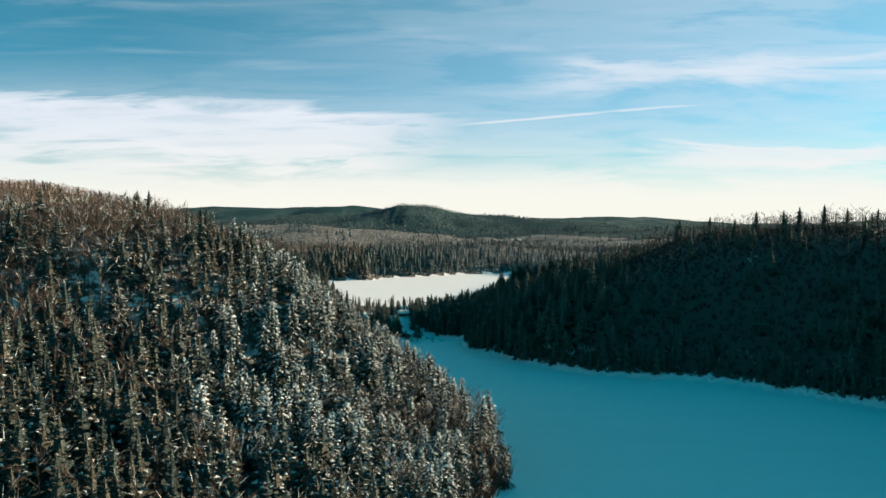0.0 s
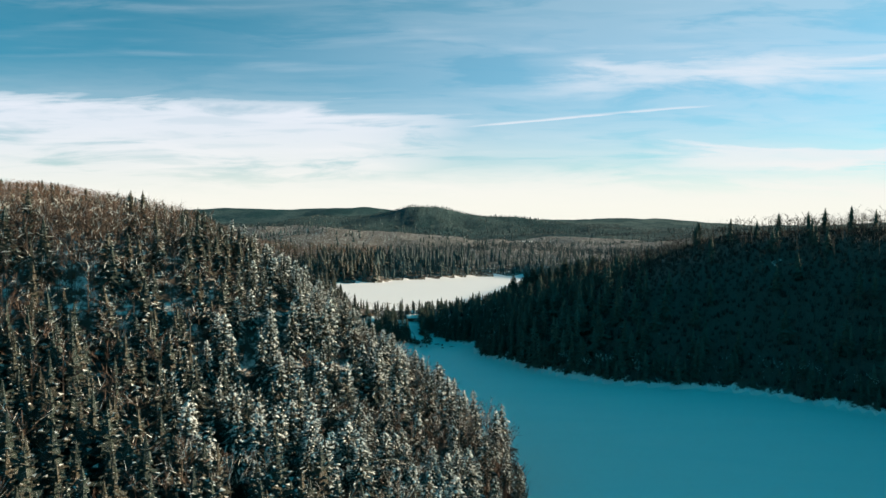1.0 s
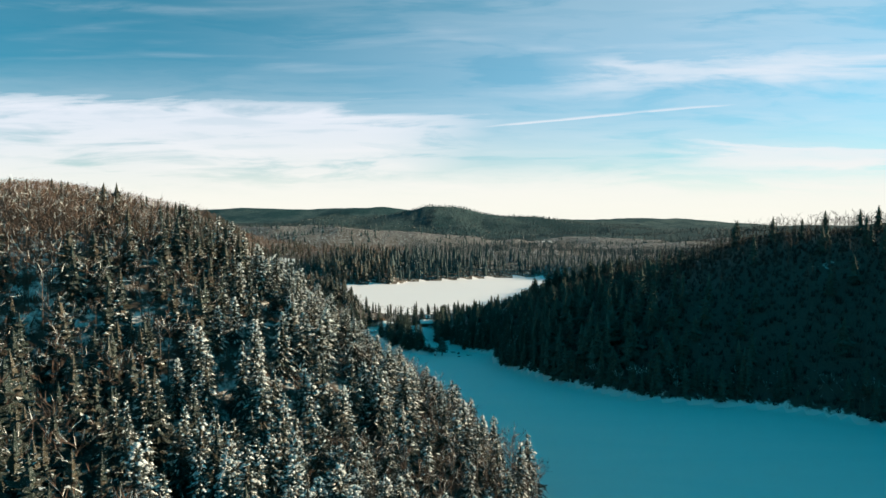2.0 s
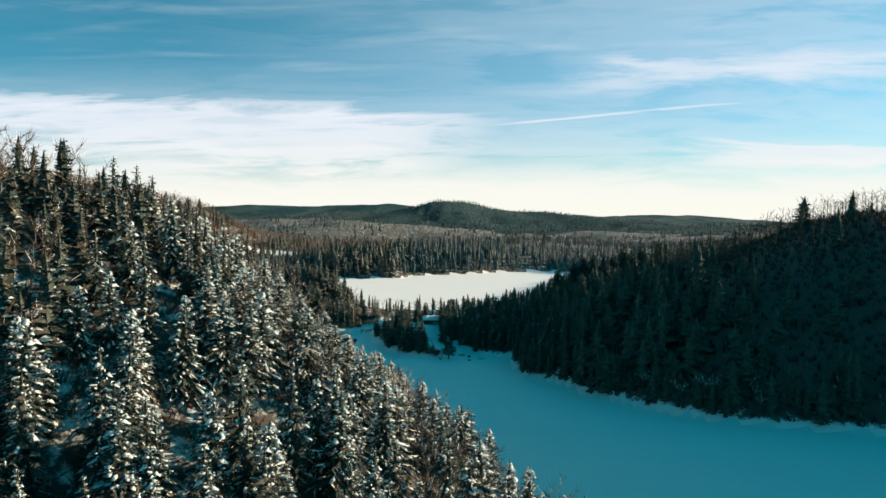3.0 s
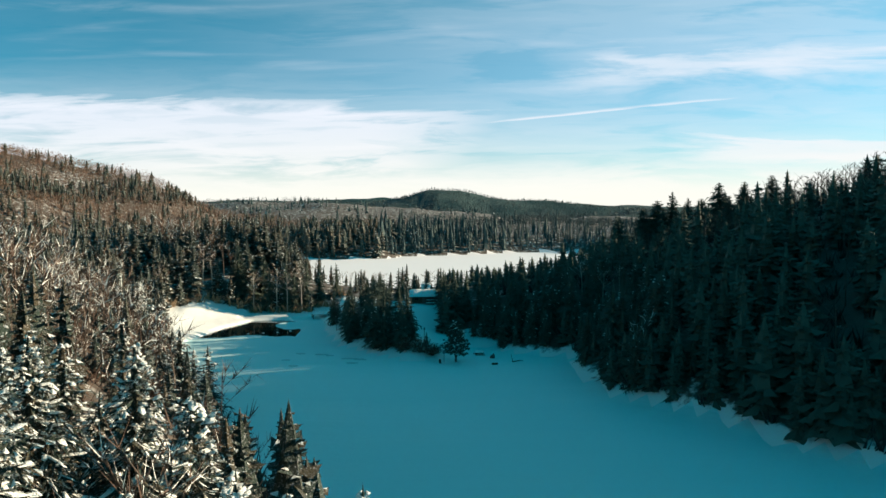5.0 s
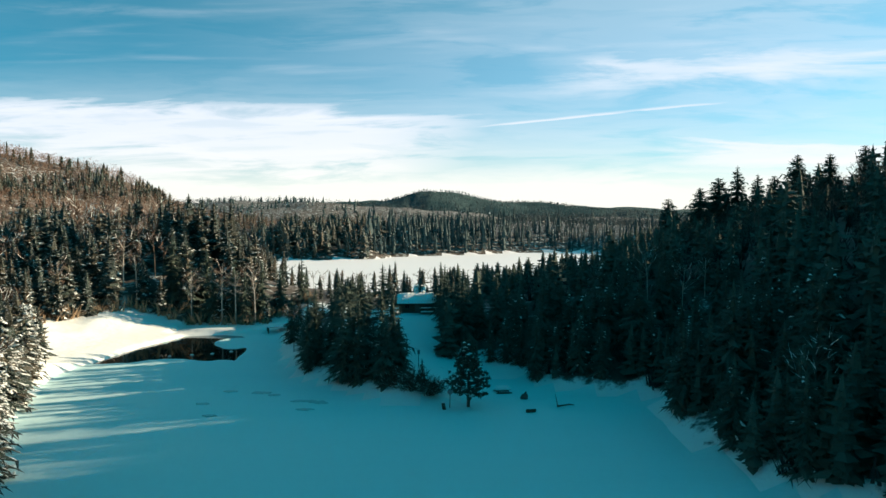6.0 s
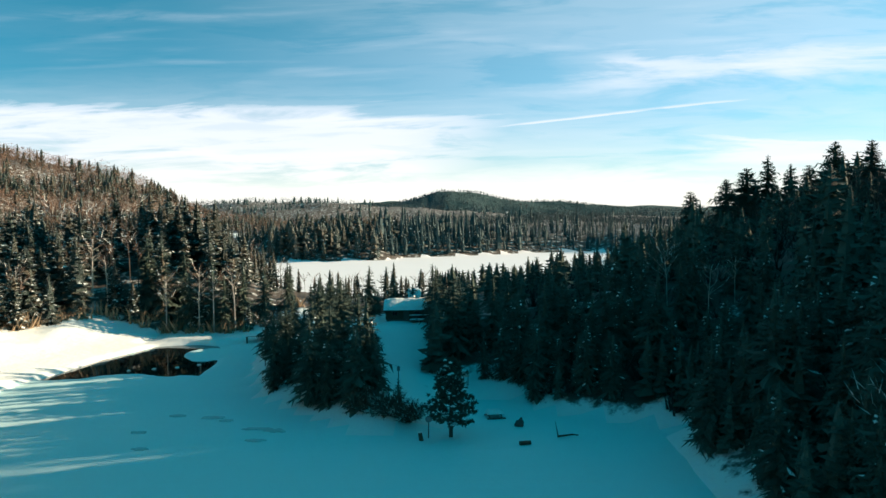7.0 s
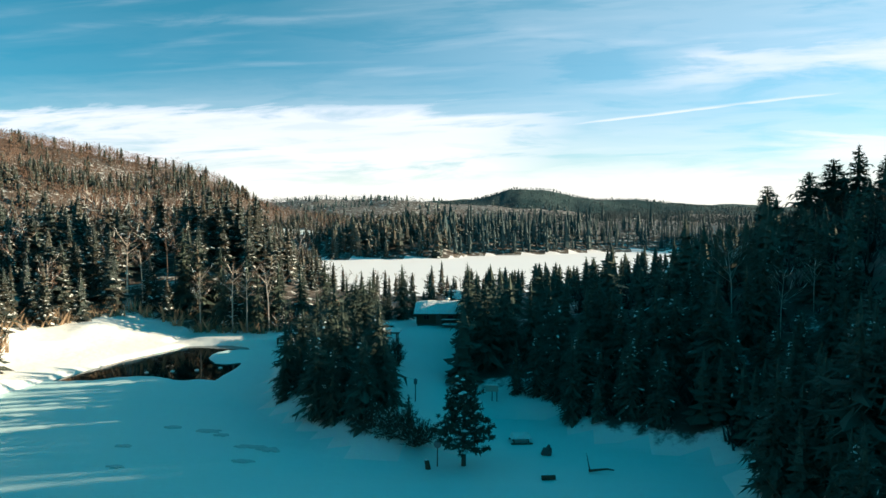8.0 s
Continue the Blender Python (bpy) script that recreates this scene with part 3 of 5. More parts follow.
def bare_shape(seed, tall, spread, limbs, twigs, thick, sides=3, frost=0.0, twig=None, reach=(0.22, 0.5)):
    """A leafless tree: slot 0 trunk and limbs, 1 twigs, 2 snow."""
    r = np.random.RandomState(seed)
    p = Pile()
    sway = r.uniform(-0.05, 0.05, 2) * tall
    top = np.array([sway[0], sway[1], tall * 0.82])
    mid = np.array([sway[0] * 0.2, sway[1] * 0.2, tall * 0.42])
    if limbs:
        p.tube((0, 0, -0.8), mid, thick, thick * 0.72, sides, 0)
        p.tube(mid, top, thick * 0.72, thick * 0.2, sides, 0)
    else:
        p.tri(np.array([-thick, 0, -0.5]), np.array([thick, 0, -0.5]), top, 0)
    ends = [(mid, top)]
    for i in range(limbs):
        f = r.uniform(0.30, 0.95)
        start = mid + (top - mid) * ((f - 0.3) / 0.65)
        a = 6.283 * (i * 0.382 + r.uniform(-0.08, 0.08))
        ln = spread * r.uniform(0.55, 1.0) * (1.15 - 0.6 * f)
        end = start + np.array([math.cos(a) * ln, math.sin(a) * ln, ln * r.uniform(0.55, 1.25)])
        p.tube(start, end, thick * 0.34, thick * 0.08, 3, 0)
        ends.append((start, end))
    for i in range(twigs):
        a0, b0 = ends[r.randint(len(ends))]
        s = a0 + (b0 - a0) * r.uniform(0.35, 1.0)
        w = (b0 - a0) / np.linalg.norm(b0 - a0) + r.normal(0, 0.55, 3) + (0, 0, 0.25)
        ln = spread * r.uniform(*reach)
        e = s + w / np.linalg.norm(w) * ln
        side = np.cross(w, r.normal(0, 1, 3))
        side = side / np.linalg.norm(side) * (twig or thick) * r.uniform(0.2, 0.42)
        p.tri(s - side, s + side, e, 2 if r.rand() < frost else 1)
    return p.arrays()


def puff_shape(seed, tall, spread, twigs, width):
    """A far leafless tree: a thin trunk under a rounded haze of short twigs."""
    r = np.random.RandomState(seed)
    p = Pile()
    p.tri(np.array([-0.06, 0, -0.5]), np.array([0.06, 0, -0.5]), np.array([0, 0, 0.8 * tall]), 0)
    for i in range(twigs):
        w = r.normal(0, 1, 3)
        w = w / np.linalg.norm(w) * r.uniform(0.3, 1.0) ** 0.5
        s = np.array([w[0] * spread, w[1] * spread, tall * (0.60 + 0.36 * w[2])])
        e = s + np.array([w[0] * 0.35, w[1] * 0.35, 0.30 + 0.15 * r.rand()]) * 0.16 * tall
        side = np.cross(e - s, r.normal(0, 1, 3))
        p.tri(s - side / np.linalg.norm(side) * width, s + side / np.linalg.norm(side) * width, e, 1)
    return p.arrays()


def dot_shape(seed, tall, wide):
    """A far spruce: a ragged spire of a few faces."""
    r = np.random.RandomState(seed)
    p = Pile()
    for lo, hi, w in ((0.02, 0.62, 1.0), (0.38, 1.0, 0.62)):
        t = r.uniform(0, 6.283)
        ring = [np.array([wide * w * r.uniform(0.7, 1.2) * math.cos(t + 1.5708 * i), wide * w * r.uniform(0.7, 1.2) * math.sin(t + 1.5708 * i),
                          tall * (lo + r.uniform(-0.04, 0.04))]) for i in range(4)]
        p.fan(ring + [np.array([0, 0, tall * hi])], [(i, (i + 1) % 4, 4) for i in range(4)], 1)
    a = r.uniform(0, 6.283)
    c, s = math.cos(a) * wide, math.sin(a) * wide
    p.tri(np.array([0, 0, tall * 0.75]), np.array([c * 0.7, s * 0.7, tall * 0.3]), np.array([-s * 0.5, c * 0.5, tall * 0.36]), 2)
    return p.arrays()


def patchwork(x, y, count, r):
    """Which of a row of kinds, from bare to laden, stands at each place: alike ones keep together."""
    u = 0.5 + 0.62 * rough(x, y, 15.0, 2) + r.uniform(-0.28, 0.28, x.shape)
    u = u - 0.6 * hill(x, y, -13, 121, 5, 6) - 0.4 * hill(x, y, -48, 68, 22, 22)
    return np.clip(np.floor(u * count), 0, count - 1).astype(int)


def scatter(shapes, places, sizes, seed):
    """Joins copies of the shapes, set on the places, into one set of arrays."""
    r = np.random.RandomState(seed)
    pick = patchwork(places[:, 0], places[:, 1], len(shapes), r)
    turn, squash = r.uniform(0, 6.283, len(places)), r.uniform(0.85, 1.18, len(places))
    V, F, S, base = [], [], [], 0
    for k, (v, f, s) in enumerate(shapes):
        sel = np.where(pick == k)[0]
        if not len(sel):
            continue
        c, si = np.cos(turn[sel])[:, None], np.sin(turn[sel])[:, None]
        w = (sizes[sel] * squash[sel])[:, None]
        x = (v[None, :, 0] * c - v[None, :, 1] * si) * w + places[sel, 0][:, None]
        y = (v[None, :, 0] * si + v[None, :, 1] * c) * w + places[sel, 1][:, None]
        z = v[None, :, 2] * sizes[sel][:, None] + places[sel, 2][:, None]
        V.append(np.stack([x, y, z], -1).reshape(-1, 3))
        F.append((f[None] + (np.arange(len(sel)) * len(v))[:, None, None] + base).reshape(-1, 3))
        S.append(np.tile(s, len(sel)))
        base += len(sel) * len(v)
    return np.concatenate(V), np.concatenate(F), np.concatenate(S)


def sites(x0, x1, y0, y1, step, seed):
    """Uneven places on a plot of land."""
    r = np.random.RandomState(seed)
    gx, gy = np.meshgrid(np.arange(x0, x1, step), np.arange(y0, y1, step))
    gx = (gx + r.uniform(-0.48, 0.48, gx.shape) * step).ravel()
    gy = (gy + r.uniform(-0.48, 0.48, gy.shape) * step).ravel()
    return gx, gy, r.rand(gx.size), r


def free(x, y):
    """Where a tree may stand."""
    return (shore(x, y) > 0.7) & ~clear_ground(x, y)


def leafless_share(x, y):
    """How much of the wood is bare broadleaf trees."""
    s = 0.28 + 0.35 * rough(x, y, 22, 2)
    s = s + 0.95 * hill(x, y, -68, 117, 25, 24) + 0.35 * hill(x, y, -6, 106, 12, 20) + 1.2 * hill(x, y, 100, 215, 75, 70)
    s = s + 0.95 * hill(x, y, -262, 455, 80, 80) - 0.3 * hill(x, y, -185, 470, 26, 70) + 0.5 * hill(x, y, -40, 180, 24, 26) + 0.45 * np.clip((y - 460) / 120, 0, 1)
    s = s + 0.12 * hill(x, y, -54, 252, 30, 24) - 0.2 * hill(x, y, -17, 108, 11, 13)
    s = s - 0.6 * hill(x, y, -16, 228, 16, 22) - 0.5 * hill(x, y, 10, 205, 14, 30) - 0.5 * hill(x, y, 12, 200, 14, 16)
    s = np.where((y > 405) & (y < 496) & (x > -130), s - 0.75, s)
    s = np.where((y > 505) & (x > -130) | (y > 560), s + 0.14, s)
    on_hill = (y > 335) & (y < 600) & (x < -130)
    z = land(x, y)
    belt = np.where((z > 23.5) & (z < 33) & (x > -205), 0.45, np.where(z > 14, 0.93, 0.6)) + 0.15 * rough(x, y, 20, 2)
    s = np.where(y > 1100, 0.55 + 0.4 * rough(x, y, 60, 2), s)
    return np.clip(np.where(on_hill, belt, s), 0.02, 0.97)


def plant(x0, x1, y0, y1, step, seed, thin=1.0):
    x, y, c, r = sites(x0, x1, y0, y1, step, seed)
    keep = free(x, y) & (x > -0.7 * y - 14) & ~((hill(x, y, -15, 130, 12, 20) > 0.5) & (c > 0.85)) & (c < thin - 0.45 * (hill(x, y, -10, 272, 34, 36) > 0.45) - 0.12 * hill(x, y, -206, 474, 24, 34) - 0.3 * hill(x, y, -50, 252, 24, 10))
    x, y = x[keep], y[keep]
    z = land(x, y)
    bare = r.rand(x.size) < leafless_share(x, y)
    size = np.clip(r.normal(1.0, 0.20, x.size), 0.5, 1.5)
    size = np.where((y < 160) & (x < 10), 1.22 * np.minimum(size, 1.15) * (1 - 0.30 * hill(x, y, -19, 135, 10, 11)), size)
    size = size * (1 - 0.25 * hill(x, y, 4, 92, 9, 12)) * (1 - 0.38 * hill(x, y, -12, 129, 7, 10)) * (1 - 0.55 * hill(x, y, -20, 158, 8, 12)) * (1 - 0.2 * hill(x, y, -36, 117, 16, 14))
    size = size * (1 - 0.45 * hill(x, y, -25, 251, 11, 8)) * (1 + 0.4 * hill(x, y, -47, 257, 12, 9))
    size = size * np.where((y > 405) & (y < 500) & (x > -96) & (x < 12), 1.5, 1.0) * (1 - 0.45 * hill(x, y, -112, 462, 20, 26))
    size = size * np.where((y > 400) & (y < 900) & (x > -130), r.uniform(0.5, 1.12, x.size), 1.0)
    size = size * (1 - 0.42 * np.clip(1.6 * hill(x, y, -10, 268, 38, 48), 0, 1))
    size = size * (1 + 0.45 * hill(x, y, -60, 262, 26, 18)) * (1 - 0.5 * hill(x, y, -25, 246, 8, 7))
    return np.stack([x, y, z], -1), size, bare


FOREST_SLOTS = [BARK, NEEDLES, SNOW]
PLAIN_SLOTS = [BARK, DARK_NEEDLES, SNOW]
BARE_SLOTS = [GREY_BARK, TWIG, SNOW]
HAZY_BARE_SLOTS = [GREY_BARK, HAZY_TWIG, SNOW]
HAZY_SLOTS = [BARK, HAZY_NEEDLES, SNOW]


def wood(name, label, shapes, slots, spots, sizes, seed):
    if not len(spots):
        return
    v, f, s = scatter(shapes, spots, sizes, seed)
    tagged(new(name, mesh_from(name, v, f, slots, s)), label, "forest", kind="stuff")


TALL = 6.2
FULL = (0.48, 0.70)
hero_spruce = [spruce_shape(90 + i, TALL, 1.60 + 0.12 * i, 22, 11, 2, (0.3, 0.5, 0.65, 0.8, 0.9)[i], 0.04, (0.58, 0.85)) for i in range(5)]
near_spruce = [spruce_shape(100 + i, TALL, 1.55 + 0.12 * i, 18, 10, 1, (0.35, 0.6, 0.8, 0.92, 1.0)[i], 0.04, (0.58, 0.85)) for i in range(5)]
shade_spruce = [spruce_shape(150 + i, TALL, 1.45 + 0.12 * i, 20, 10, 1, (0.0, 0.07)[i % 2], 0.03, FULL) for i in range(5)]
mid_spruce = [spruce_shape(200 + i, TALL, 1.50 + 0.08 * i, 14, 9, 0, 0.08 + 0.085 * i, 0.04, (0.60, 0.88)) for i in range(10)]
full_spruce = [spruce_shape(250 + i, TALL, 1.45 + 0.06 * i, 10, 6, 0, 0.14 + 0.08 * i, 0.05, (0.58, 0.86)) for i in range(10)]
bank_spruce = [spruce_shape(270 + i, TALL, 1.30 + 0.07 * i, 19, 9, 0, 0.25 + 0.09 * i, 0.05, (0.56, 0.82)) for i in range(8)]
dark_spruce = [spruce_shape(300 + i, TALL, 1.60 + 0.10 * i, 12, 8, 0, 0.0, 0.05, FULL) for i in range(6)]
low_spruce = [spruce_shape(400 + i, TALL * 0.95, 1.7 + 0.12 * i, 7, 6, 0, 0.1 + 0.1 * i, 0.05, FULL) for i in range(6)]
far_spruce = [spruce_shape(450 + i, TALL * 0.95, 1.05 + 0.10 * i, 6, 4, 0, 0.05 + 0.08 * i, 0.05, FULL) for i in range(6)]
ridge_spruce = [spruce_shape(480 + i, TALL, 1.75 + 0.2 * i, 34, 11, 1, 0.0, 0.05, FULL) for i in range(3)]
dots = [dot_shape(500 + i, TALL * 0.8, 1.5) for i in range(6)]
near_bare = [bare_shape(600 + i, TALL * 0.95, 1.9, 13, 150, 0.05, 4, 0.08 + 0.07 * i, 0.055) for i in range(5)]
mid_bare = [bare_shape(650 + i, TALL * 0.95, 2.2, 4, 84, 0.06, 3, 0.05 + 0.07 * i, 0.075) for i in range(5)]
shade_bare = [bare_shape(680 + i, TALL * 0.80, 1.9, 4, 40, 0.06, 3, 0.0, 0.07, (0.16, 0.38)) for i in range(5)]
low_bare = [puff_shape(700 + i, TALL * 0.82, 2.5, 46, 0.13) for i in range(5)]
far_bare = [puff_shape(740 + i, TALL * 0.80, 2.1, 24, 0.15) for i in range(5)]
brow_bare = [puff_shape(720 + i, TALL * 0.90, 1.9, 90, 0.055) for i in range(5)]
dot_bare = [puff_shape(750 + i, TALL * 0.62, 2.4, 11, 0.32) for i in range(5)]


def by_kind(name, label_fir, label_bare, fir_shapes, bare_shapes, slots, planted, seed, grow=1.0, skip=None, bare_slots=BARE_SLOTS):
    spots, sizes, bare = planted
    keep = np.ones(len(spots), bool) if skip is None else ~skip(spots)
    f, b = keep & ~bare, keep & bare
    wood(name + "_spruce_wood", label_fir, fir_shapes, slots, spots[f], sizes[f] * grow, seed)
    wood(name + "_bare_wood", label_bare, bare_shapes, bare_slots, spots[b], sizes[b] * grow, seed + 50)


def by_the_bend(spots):
    """The stretch of the spur's flank nearest to the shore, whose trees are built one by one."""
    return (spots[:, 0] > -32) & (spots[:, 1] > 78) & (spots[:, 1] < 150)


def isthmus(spots):
    """The tongue of land between the pool and the drive."""
    return (spots[:, 0] > -31) & (spots[:, 0] < -12.5) & (spots[:, 1] > 208) & (spots[:, 1] < 243)


def above_pool(spots):
    """The wood next to the pool and its bank."""
    return (spots[:, 0] > -78) & (spots[:, 0] < -24) & (spots[:, 1] > 222) & (spots[:, 1] < 274)


def corner(spots):
    """The wooded corner of the east shore."""
    return (spots[:, 0] > -8) & (spots[:, 0] < 15) & (spots[:, 1] > 192) & (spots[:, 1] < 226)


def plots(a, b):
    return tuple(np.concatenate(pair) for pair in zip(a, b))


spur = plots(plant(-115, 9, 48, 175, 2.3, 11), plant(-115, -32, 175, 222, 2.3, 17))
by_kind("spur", "snow-laden spruces on a steep lakeside slope", "leafless brown broadleaf trees on the slope",
        mid_spruce, mid_bare, FOREST_SLOTS, spur, 21, skip=by_the_bend)
def back_wood():
    """The same forest going on behind and beside the spur, built coarsely."""
    x, y, c, r = sites(-200, -20, -60, 222, 4.4, 48)
    ok = free(x, y) & ((x <= -0.7 * y - 14) | (x < -115) | (y < 48))
    x, y = x[ok], y[ok]
    wood("back_spruce_wood", "spruce forest going on behind the spur", dots, FOREST_SLOTS, np.stack([x, y, land(x, y)], -1), r.uniform(0.9, 1.5, x.size), 49)


back_wood()
brow = plant(-102, -44, 92, 150, 2.7, 29)
brow = tuple(a[hill(brow[0][:, 0], brow[0][:, 1], -70, 119, 27, 24) > 0.4] for a in brow)
wood("brow_bare_wood", "dense leafless brown wood on the brow of the spur", brow_bare, BARE_SLOTS, brow[0], brow[1] * 0.9, 40)
east = plant(-10.5, 132, 105, 310, 2.4, 12)
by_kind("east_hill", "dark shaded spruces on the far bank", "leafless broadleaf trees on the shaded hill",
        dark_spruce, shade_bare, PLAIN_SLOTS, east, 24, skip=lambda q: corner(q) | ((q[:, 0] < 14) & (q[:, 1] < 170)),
        bare_slots=[GREY_BARK, SHADED_TWIG, SNOW])
middle = plots(plant(-140, -9, 222, 335, 2.5, 13), plant(-31, -9, 206, 222, 1.8, 18))
by_kind("inlet", "spruces dusted with snow behind the open water", "leafless trees among the spruces",
        full_spruce, mid_bare, FOREST_SLOTS, middle, 26, skip=lambda q: isthmus(q) | above_pool(q))
by_kind("pool", "tall spruces flecked with snow above the open water", "leafless trees among the tall spruces",
        bank_spruce, mid_bare, FOREST_SLOTS, middle, 42, skip=lambda q: isthmus(q) | ~above_pool(q), bare_slots=[GREY_BARK, BROWN_TWIG, SNOW])
by_kind("west_hill", "spruces on a distant sunlit hill", "leafless brown woods on a distant hill",
        low_spruce, low_bare, FOREST_SLOTS, plant(-320, -45, 335, 590, 4.1, 14), 28, bare_slots=[GREY_BARK, BROWN_TWIG, SNOW])
by_kind("hilltop", "scattered spruces on the round hill", "dense leafless brown wood on the round hill",
        low_spruce, low_bare, FOREST_SLOTS, plant(-320, -130, 350, 515, 4.3, 19), 34, bare_slots=[GREY_BARK, BROWN_TWIG, SNOW])
shoreline = plant(0, 92, 128, 226, 1.7, 20)
shoreline = tuple(a[shore(shoreline[0][:, 0], shoreline[0][:, 1]) < 4.5] for a in shoreline)
by_kind("east_shore", "dark young spruces along the shaded shore", "leafless bushes along the shaded shore",
        dark_spruce, mid_bare, PLAIN_SLOTS, shoreline, 36, 0.62)
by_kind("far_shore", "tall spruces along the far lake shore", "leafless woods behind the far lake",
        far_spruce, far_bare, HAZY_SLOTS, plant(-45, 260, 330, 640, 4.0, 15), 30, 1.15, bare_slots=HAZY_BARE_SLOTS)
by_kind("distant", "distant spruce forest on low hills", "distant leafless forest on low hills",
        dots, dot_bare, HAZY_SLOTS, plots(plant(-330, 260, 590, 860, 5.0, 16), plant(-420, 480, 860, 1180, 7.5, 24)), 32, 0.85, bare_slots=HAZY_BARE_SLOTS)
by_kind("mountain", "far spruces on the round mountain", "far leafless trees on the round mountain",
        dots, dot_bare, HAZY_SLOTS, plant(-280, 300, 1180, 1330, 5.6, 23), 38, 0.62, bare_slots=HAZY_BARE_SLOTS)


# low brush under the trees of both slopes
def brush_shape(seed):
    r = np.random.RandomState(seed)
    p = Pile()
    for i in range(13):
        a, ln = r.uniform(0, 6.283), r.uniform(0.7, 1.5)
        e = np.array([math.cos(a) * ln * 0.7, math.sin(a) * ln * 0.7, ln])
        sd = np.array([-math.sin(a), math.cos(a), 0]) * r.uniform(0.05, 0.12)
        s = r.normal(0, 0.25, 3) * (1, 1, 0)
        p.tri(s - sd, s + sd, s + e, 1)
    return p.arrays()


def undergrowth(name, label, seed, slots, *plot):
    x, y, c, r = sites(*plot, seed)
    ok = free(x, y)
    x, y = x[ok], y[ok]
    wood(name, label, [brush_shape(800 + i) for i in range(4)], slots, np.stack([x, y, land(x, y)], -1), r.uniform(0.6, 1.3, x.size), seed)


# east brush takes the twig colour darkened for shade
undergrowth("east_hill_brush", "brown leafless brush on the shaded slope", 71, [SHADED_TWIG, SHADED_TWIG, SNOW], 0, 120, 120, 290, 1.9)
undergrowth("spur_brush", "brown leafless brush on the lakeside slope", 72, BARE_SLOTS, -80, 9, 70, 210, 1.9)


def shore_brush():
    """Reddish brush and thin saplings along the foot of the spur."""
    x, y, c, r = sites(-30, 12, 88, 182, 0.85, 74)
    d = shore(x, y)
    ok = (d > 0.3) & (d < 5.0) & (c < 0.75) & (x < 12)
    x, y = x[ok], y[ok]
    wood("shore_brush", "reddish brown leafless brush along the lake shore", [brush_shape(840 + i) for i in range(4)], BARE_SLOTS,
         np.stack([x, y, land(x, y)], -1), r.uniform(0.6, 1.6, x.size), 75)


shore_brush()


# trees built one by one: a trunk, a crown and the snow on it
def tree_kind(name, arrays, mats, parts, label, group):
    """A tree of three parts, to be copied; returns its empty."""
    v, f, s = arrays
    root = tagged(new(name), label, "tree", group)
    for slot, part_name in enumerate(parts):
        sel = f[s == slot]
        if not len(sel):
            continue
        used, inv = np.unique(sel, return_inverse=True)
        ob = new(part_name, mesh_from(part_name, v[used], inv.reshape(-1, 3), [mats[slot]], smooth=slot == 2))
        ob.parent = root
        if slot:
            tagged(ob, kind="stuff")
    return root


def grow(kinds, spots, sizes, seed):
    """Copies the kinds onto the spots; the first copy of a kind is the kind itself."""
    r = np.random.RandomState(seed)
    fresh = set(range(len(kinds)))
    spots = np.array(spots, float).reshape(-1, 3)
    for (x, y, z), size, i in zip(spots, sizes, patchwork(spots[:, 0], spots[:, 1], len(kinds), r)):
        m = Matrix.Translation((x, y, z)) @ Matrix.Rotation(r.uniform(0, 6.283), 4, "Z") @ Matrix.Diagonal((size * r.uniform(0.9, 1.15),) * 2 + (size, 1))
        if i in fresh:
            kinds[i].matrix_basis = m
            fresh.discard(i)
        else:
            copy_thing(kinds[i], Matrix.Identity(4)).matrix_basis = m
    for i in fresh:
        for o in (*kinds[i].children, kinds[i]):
            bpy.data.objects.remove(o)


SPRUCE_PARTS, BARE_PARTS = ("trunk", "crown", "snow_load"), ("trunk", "crown", "snow_load")


def stand(planted, where, fir_shapes, mats, fir_label, bare_label, group, seed, most=300):
    spots, sizes, bare = planted
    sel = where(spots)
    for kind, mask in (("spruce_tree", sel & ~bare), ("bare_tree", sel & bare)):
        at = np.where(mask)[0]
        at = at[np.argsort(-spots[at, 0])]
        over = at[most:]
        at = at[:most]
        if len(over) and kind == "spruce_tree":
            wood("more_spruce_wood", fir_label.replace("spruce", "spruces", 1), fir_shapes, mats, spots[over], sizes[over], seed)
        if kind == "spruce_tree":
            kinds = [tree_kind(kind, a, mats, SPRUCE_PARTS, fir_label, "spruces " + group) for a in fir_shapes]
        else:
            kinds = [tree_kind(kind, a, [BIRCH if i % 3 == 0 else GREY_BARK, TWIG, SNOW], BARE_PARTS, bare_label, "bare trees " + group) for i, a in enumerate(near_bare)]
        grow(kinds, spots[at], sizes[at], seed)
        seed += 1


def nearest(spots):
    """The few trees that stand closest to the open lake at the bend."""
    return by_the_bend(spots) & (spots[:, 0] > -22) & (((spots[:, 1] > 114) & (spots[:, 1] < 146)) | ((spots[:, 1] > 84) & (spots[:, 1] < 97) & (spots[:, 0] > -16)))


def behind(spots):
    return by_the_bend(spots) & ~nearest(spots)


stand(spur, nearest, hero_spruce, FOREST_SLOTS, "spruce with snow-laden feathery boughs above the lake",
      "leafless broadleaf tree above the lake", "at the bend", 58)
stand(spur, behind, near_spruce, FOREST_SLOTS, "spruce with snow-laden boughs on a lakeside slope",
      "leafless broadleaf tree on a snowy slope", "on the spur", 61, 30)
stand(middle, isthmus, shade_spruce, PLAIN_SLOTS, "dark green spruce on the tongue of land by the lake",
      "leafless tree among dark spruces", "on the tongue of land", 63)
stand(east, corner, shade_spruce, PLAIN_SLOTS, "dark shaded spruce on the wooded shore corner",
      "leafless tree on the shaded shore", "at the shore corner", 65)

